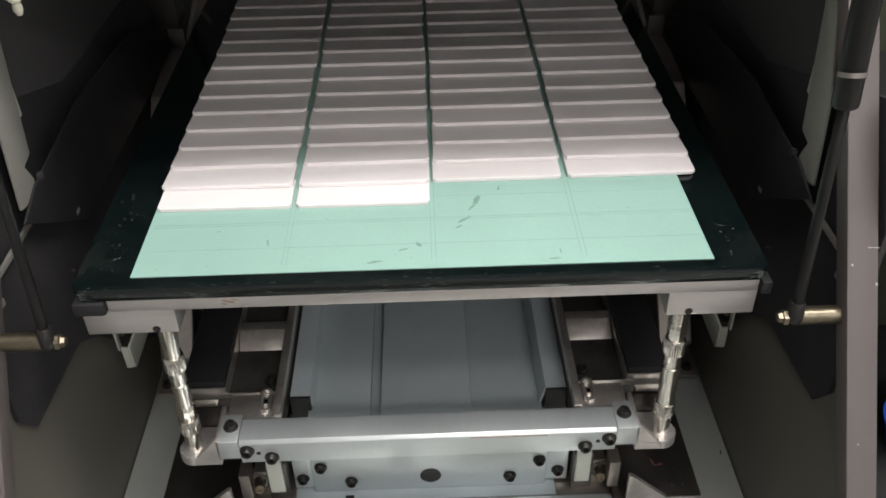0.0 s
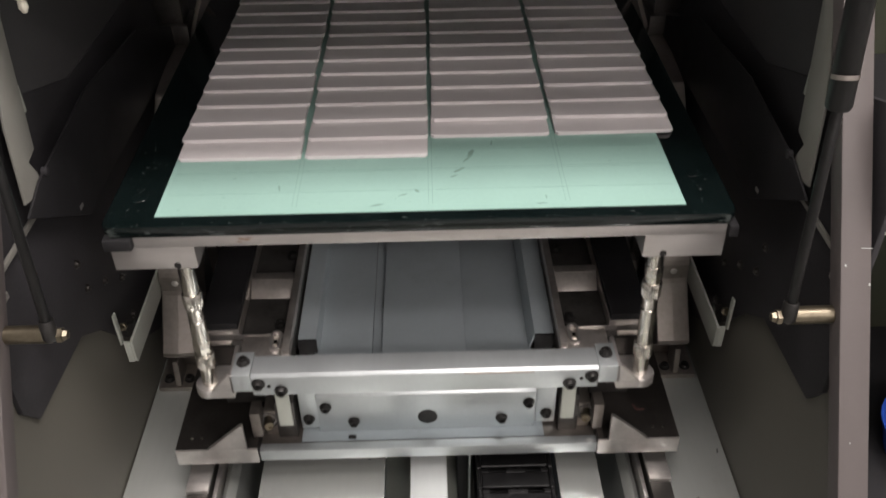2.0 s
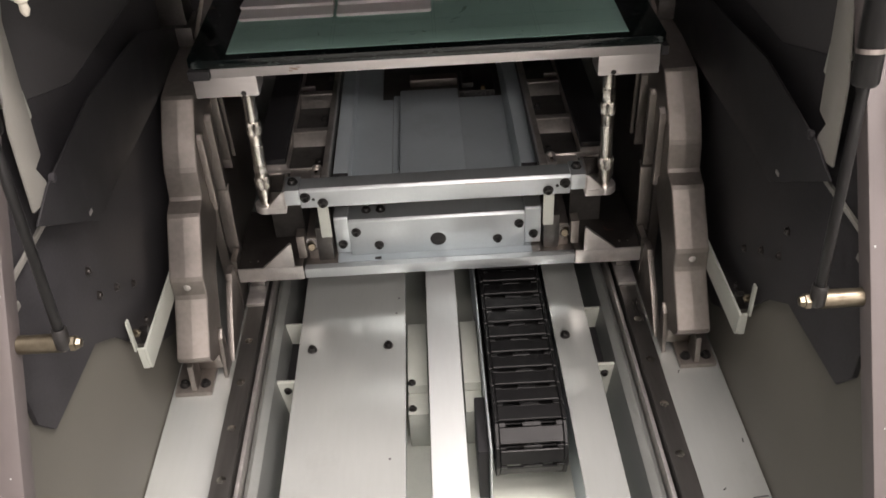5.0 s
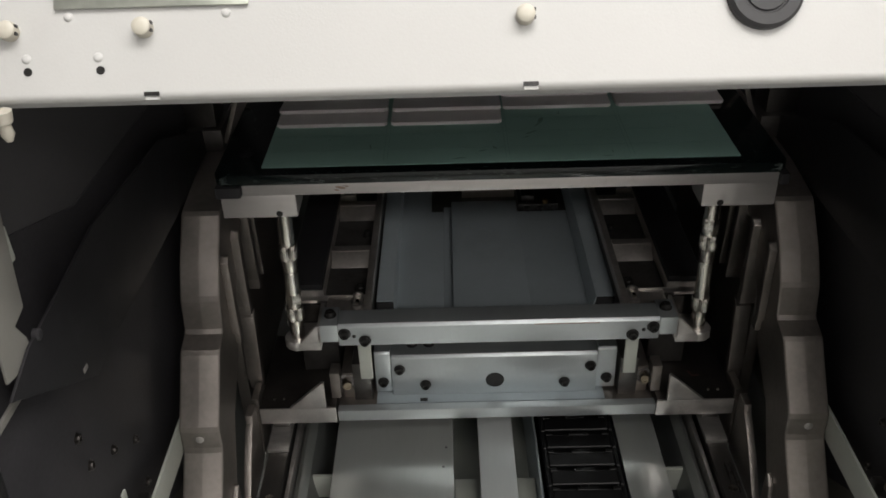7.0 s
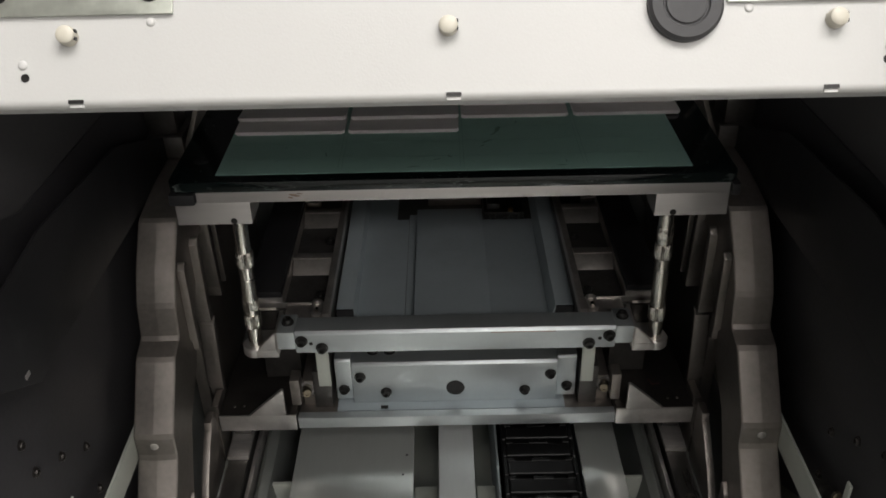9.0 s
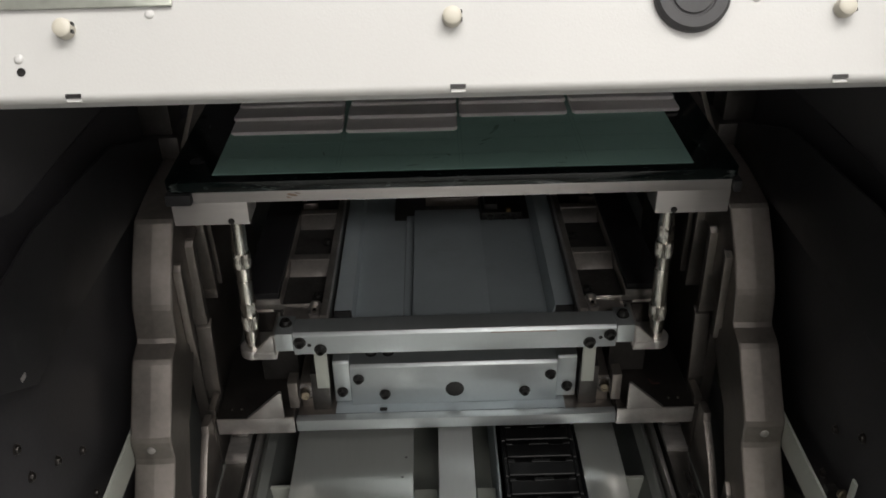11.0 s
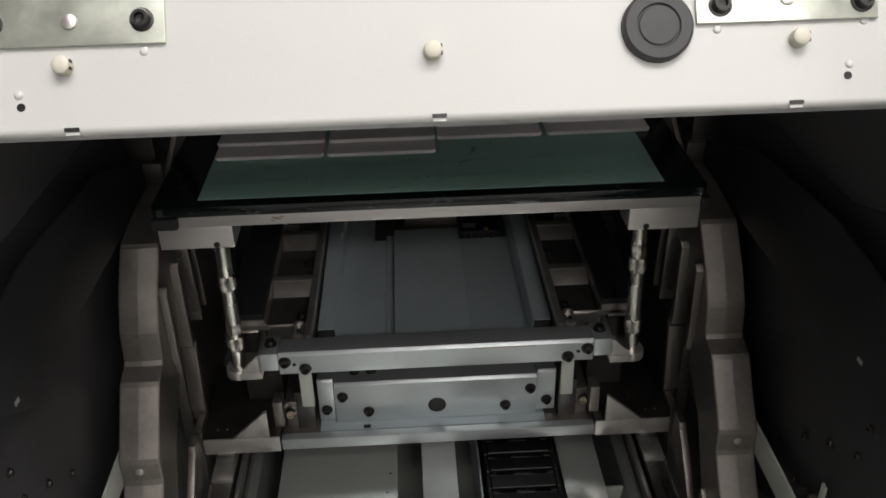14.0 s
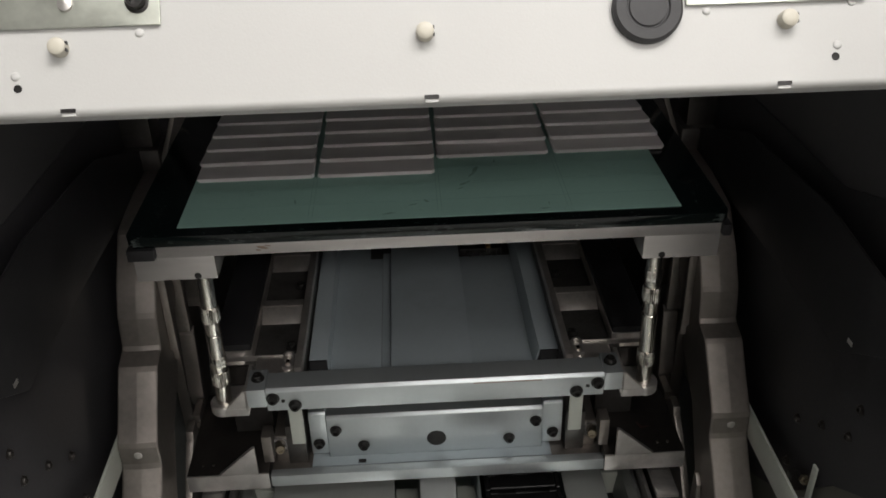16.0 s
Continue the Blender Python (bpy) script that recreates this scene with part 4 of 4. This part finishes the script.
# ---- ceramic strips on the table ----
tile_data = []
for v in range(3):
    bm = bmesh.new()
    bmesh.ops.create_cube(bm, size=1)
    for q in bm.verts:
        q.co = (q.co.x * (0.0909 + 0.0004 * v), q.co.y * 0.0345, q.co.z * 0.0031)
    upright = [e for e in bm.edges if abs(e.verts[0].co.z - e.verts[1].co.z) > 0.001]
    bmesh.ops.bevel(bm, geom=upright, offset=0.0018, segments=3, affect="EDGES")
    bmesh.ops.recalc_face_normals(bm, faces=bm.faces)
    bevelled(bm, 0.0004, 1)
    tile_data.append(mesh_of("ceramic_strip", bm, TILE))
STRIPS = []
rnd = random.Random(11)
for col, x in enumerate((-0.1348, -0.0393, 0.0553, 0.1508)):
    first, second, pitch = (0.0315, 0.0533, 0.02715) if col < 2 else (0.0587, 0.0784, 0.02755)
    for row in range(20 if col < 2 else 19):
        tilt = 0.0 if row == 0 else 5.2
        y = (first if row == 0 else second + pitch * (row - 1)) + 0.0172
        z = 0.2507 + 0.00156 + (0.0 if row == 0 else 0.0017)
        ob = new("ceramic_strip", tile_data[rnd.randrange(3)])
        tagged(ob, "matt white ceramic strip overlapping the next on the green plate", "ceramic strip", "ceramic strips on the table")
        STRIPS.append((ob, (x + rnd.uniform(-0.0007, 0.0007), y + rnd.uniform(-0.0005, 0.0005), z, -tilt, rnd.uniform(-0.15, 0.15), rnd.uniform(-0.35, 0.35))))

# ---- cable chain ----
chain = thing("cable_chain", "black nylon cable chain looping under the carriage", "cable chain")
PITCH, BEND = 0.0228, 0.038
PIECES = [
    ("top_bar", mesh_of("top_bar", box(-0.0303, 0.0303, -0.0098, 0.0062, -0.0032, -0.0004, 0.0008, 1), CHAIN)),
    ("side_plate", mesh_of("side_plate", box(-0.0345, -0.0305, -0.0118, 0.0105, -0.012, 0.0, 0.0008, 1), CHAIN)),
    ("side_plate", mesh_of("side_plate", box(0.0305, 0.0345, -0.0118, 0.0105, -0.012, 0.0, 0.0008, 1), CHAIN)),
    ("lower_bar", mesh_of("lower_bar", box(-0.0303, 0.0303, -0.0085, 0.0045, -0.0118, -0.0095, 0.0006, 1), CHAIN)),
    ("bridge", mesh_of("bridge", box(-0.008, 0.010, 0.0063, 0.0105, -0.0036, -0.0008, 0.0005, 1), CHAIN)),
    ("clip", mesh_of("clip", box(-0.0303, -0.024, 0.0063, 0.0104, -0.003, -0.0004, 0.0004, 1), CHAIN)),
    ("clip", mesh_of("clip", box(0.024, 0.0303, 0.0063, 0.0104, -0.003, -0.0004, 0.0004, 1), CHAIN)),
    ("divider", mesh_of("divider", box(-0.004, -0.0015, -0.0112, 0.0098, -0.0094, -0.0037, 0.0004, 1), CHAIN)),
    ("divider", mesh_of("divider", box(0.003, 0.0055, -0.0112, 0.0098, -0.0094, -0.0037, 0.0004, 1), CHAIN))]
LINKS = []
for k in range(34):
    ob = new("link", PIECES[0][1])
    ob.parent = chain
    for nm, me in PIECES[1:]:
        new(nm, me).parent = ob
    LINKS.append(ob)


def link_pose(k, off):
    """Where link k lies when the carriage has travelled by off."""
    start, bend = 0.05 + off, -0.208 + off / 2
    s = PITCH * (k + 0.5)
    x, top = 0.0778, -0.0505
    straight = start - bend
    if s < straight:
        return pose(x, start - s, top)
    a = (s - straight) / BEND
    if a < math.pi:
        # the outer face follows the bend
        return pose(x, bend - BEND * math.sin(a), top - BEND + BEND * math.cos(a), math.degrees(a))
    return pose(x, bend + (a - math.pi) * BEND, top - 2 * BEND, 180)


def motions():
    walk(car, [(t, pose(0, y, 0)) for t, y in TRAVEL])
    for ob, (x, y, z, rx, ry, rz) in STRIPS:
        walk(ob, [(t, pose(x, y + off, z, rx, ry, rz)) for t, off in TRAVEL])
    times = [0.0, 1.0, 1.5, 1.75, 2.0, 2.25, 2.5, 2.75, 3.0, 3.2, 3.45, 3.7, 4.0, 14.1, 14.5, 14.75, 15.0, 15.5, 16.0]
    def travel(t):
        for (a, ya), (b, yb) in zip(TRAVEL, TRAVEL[1:]):
            if a <= t <= b:
                return ya + (yb - ya) * (t - a) / (b - a)
    for k, ob in enumerate(LINKS):
        walk(ob, [(t, link_pose(k, travel(t))) for t in times])


motions()
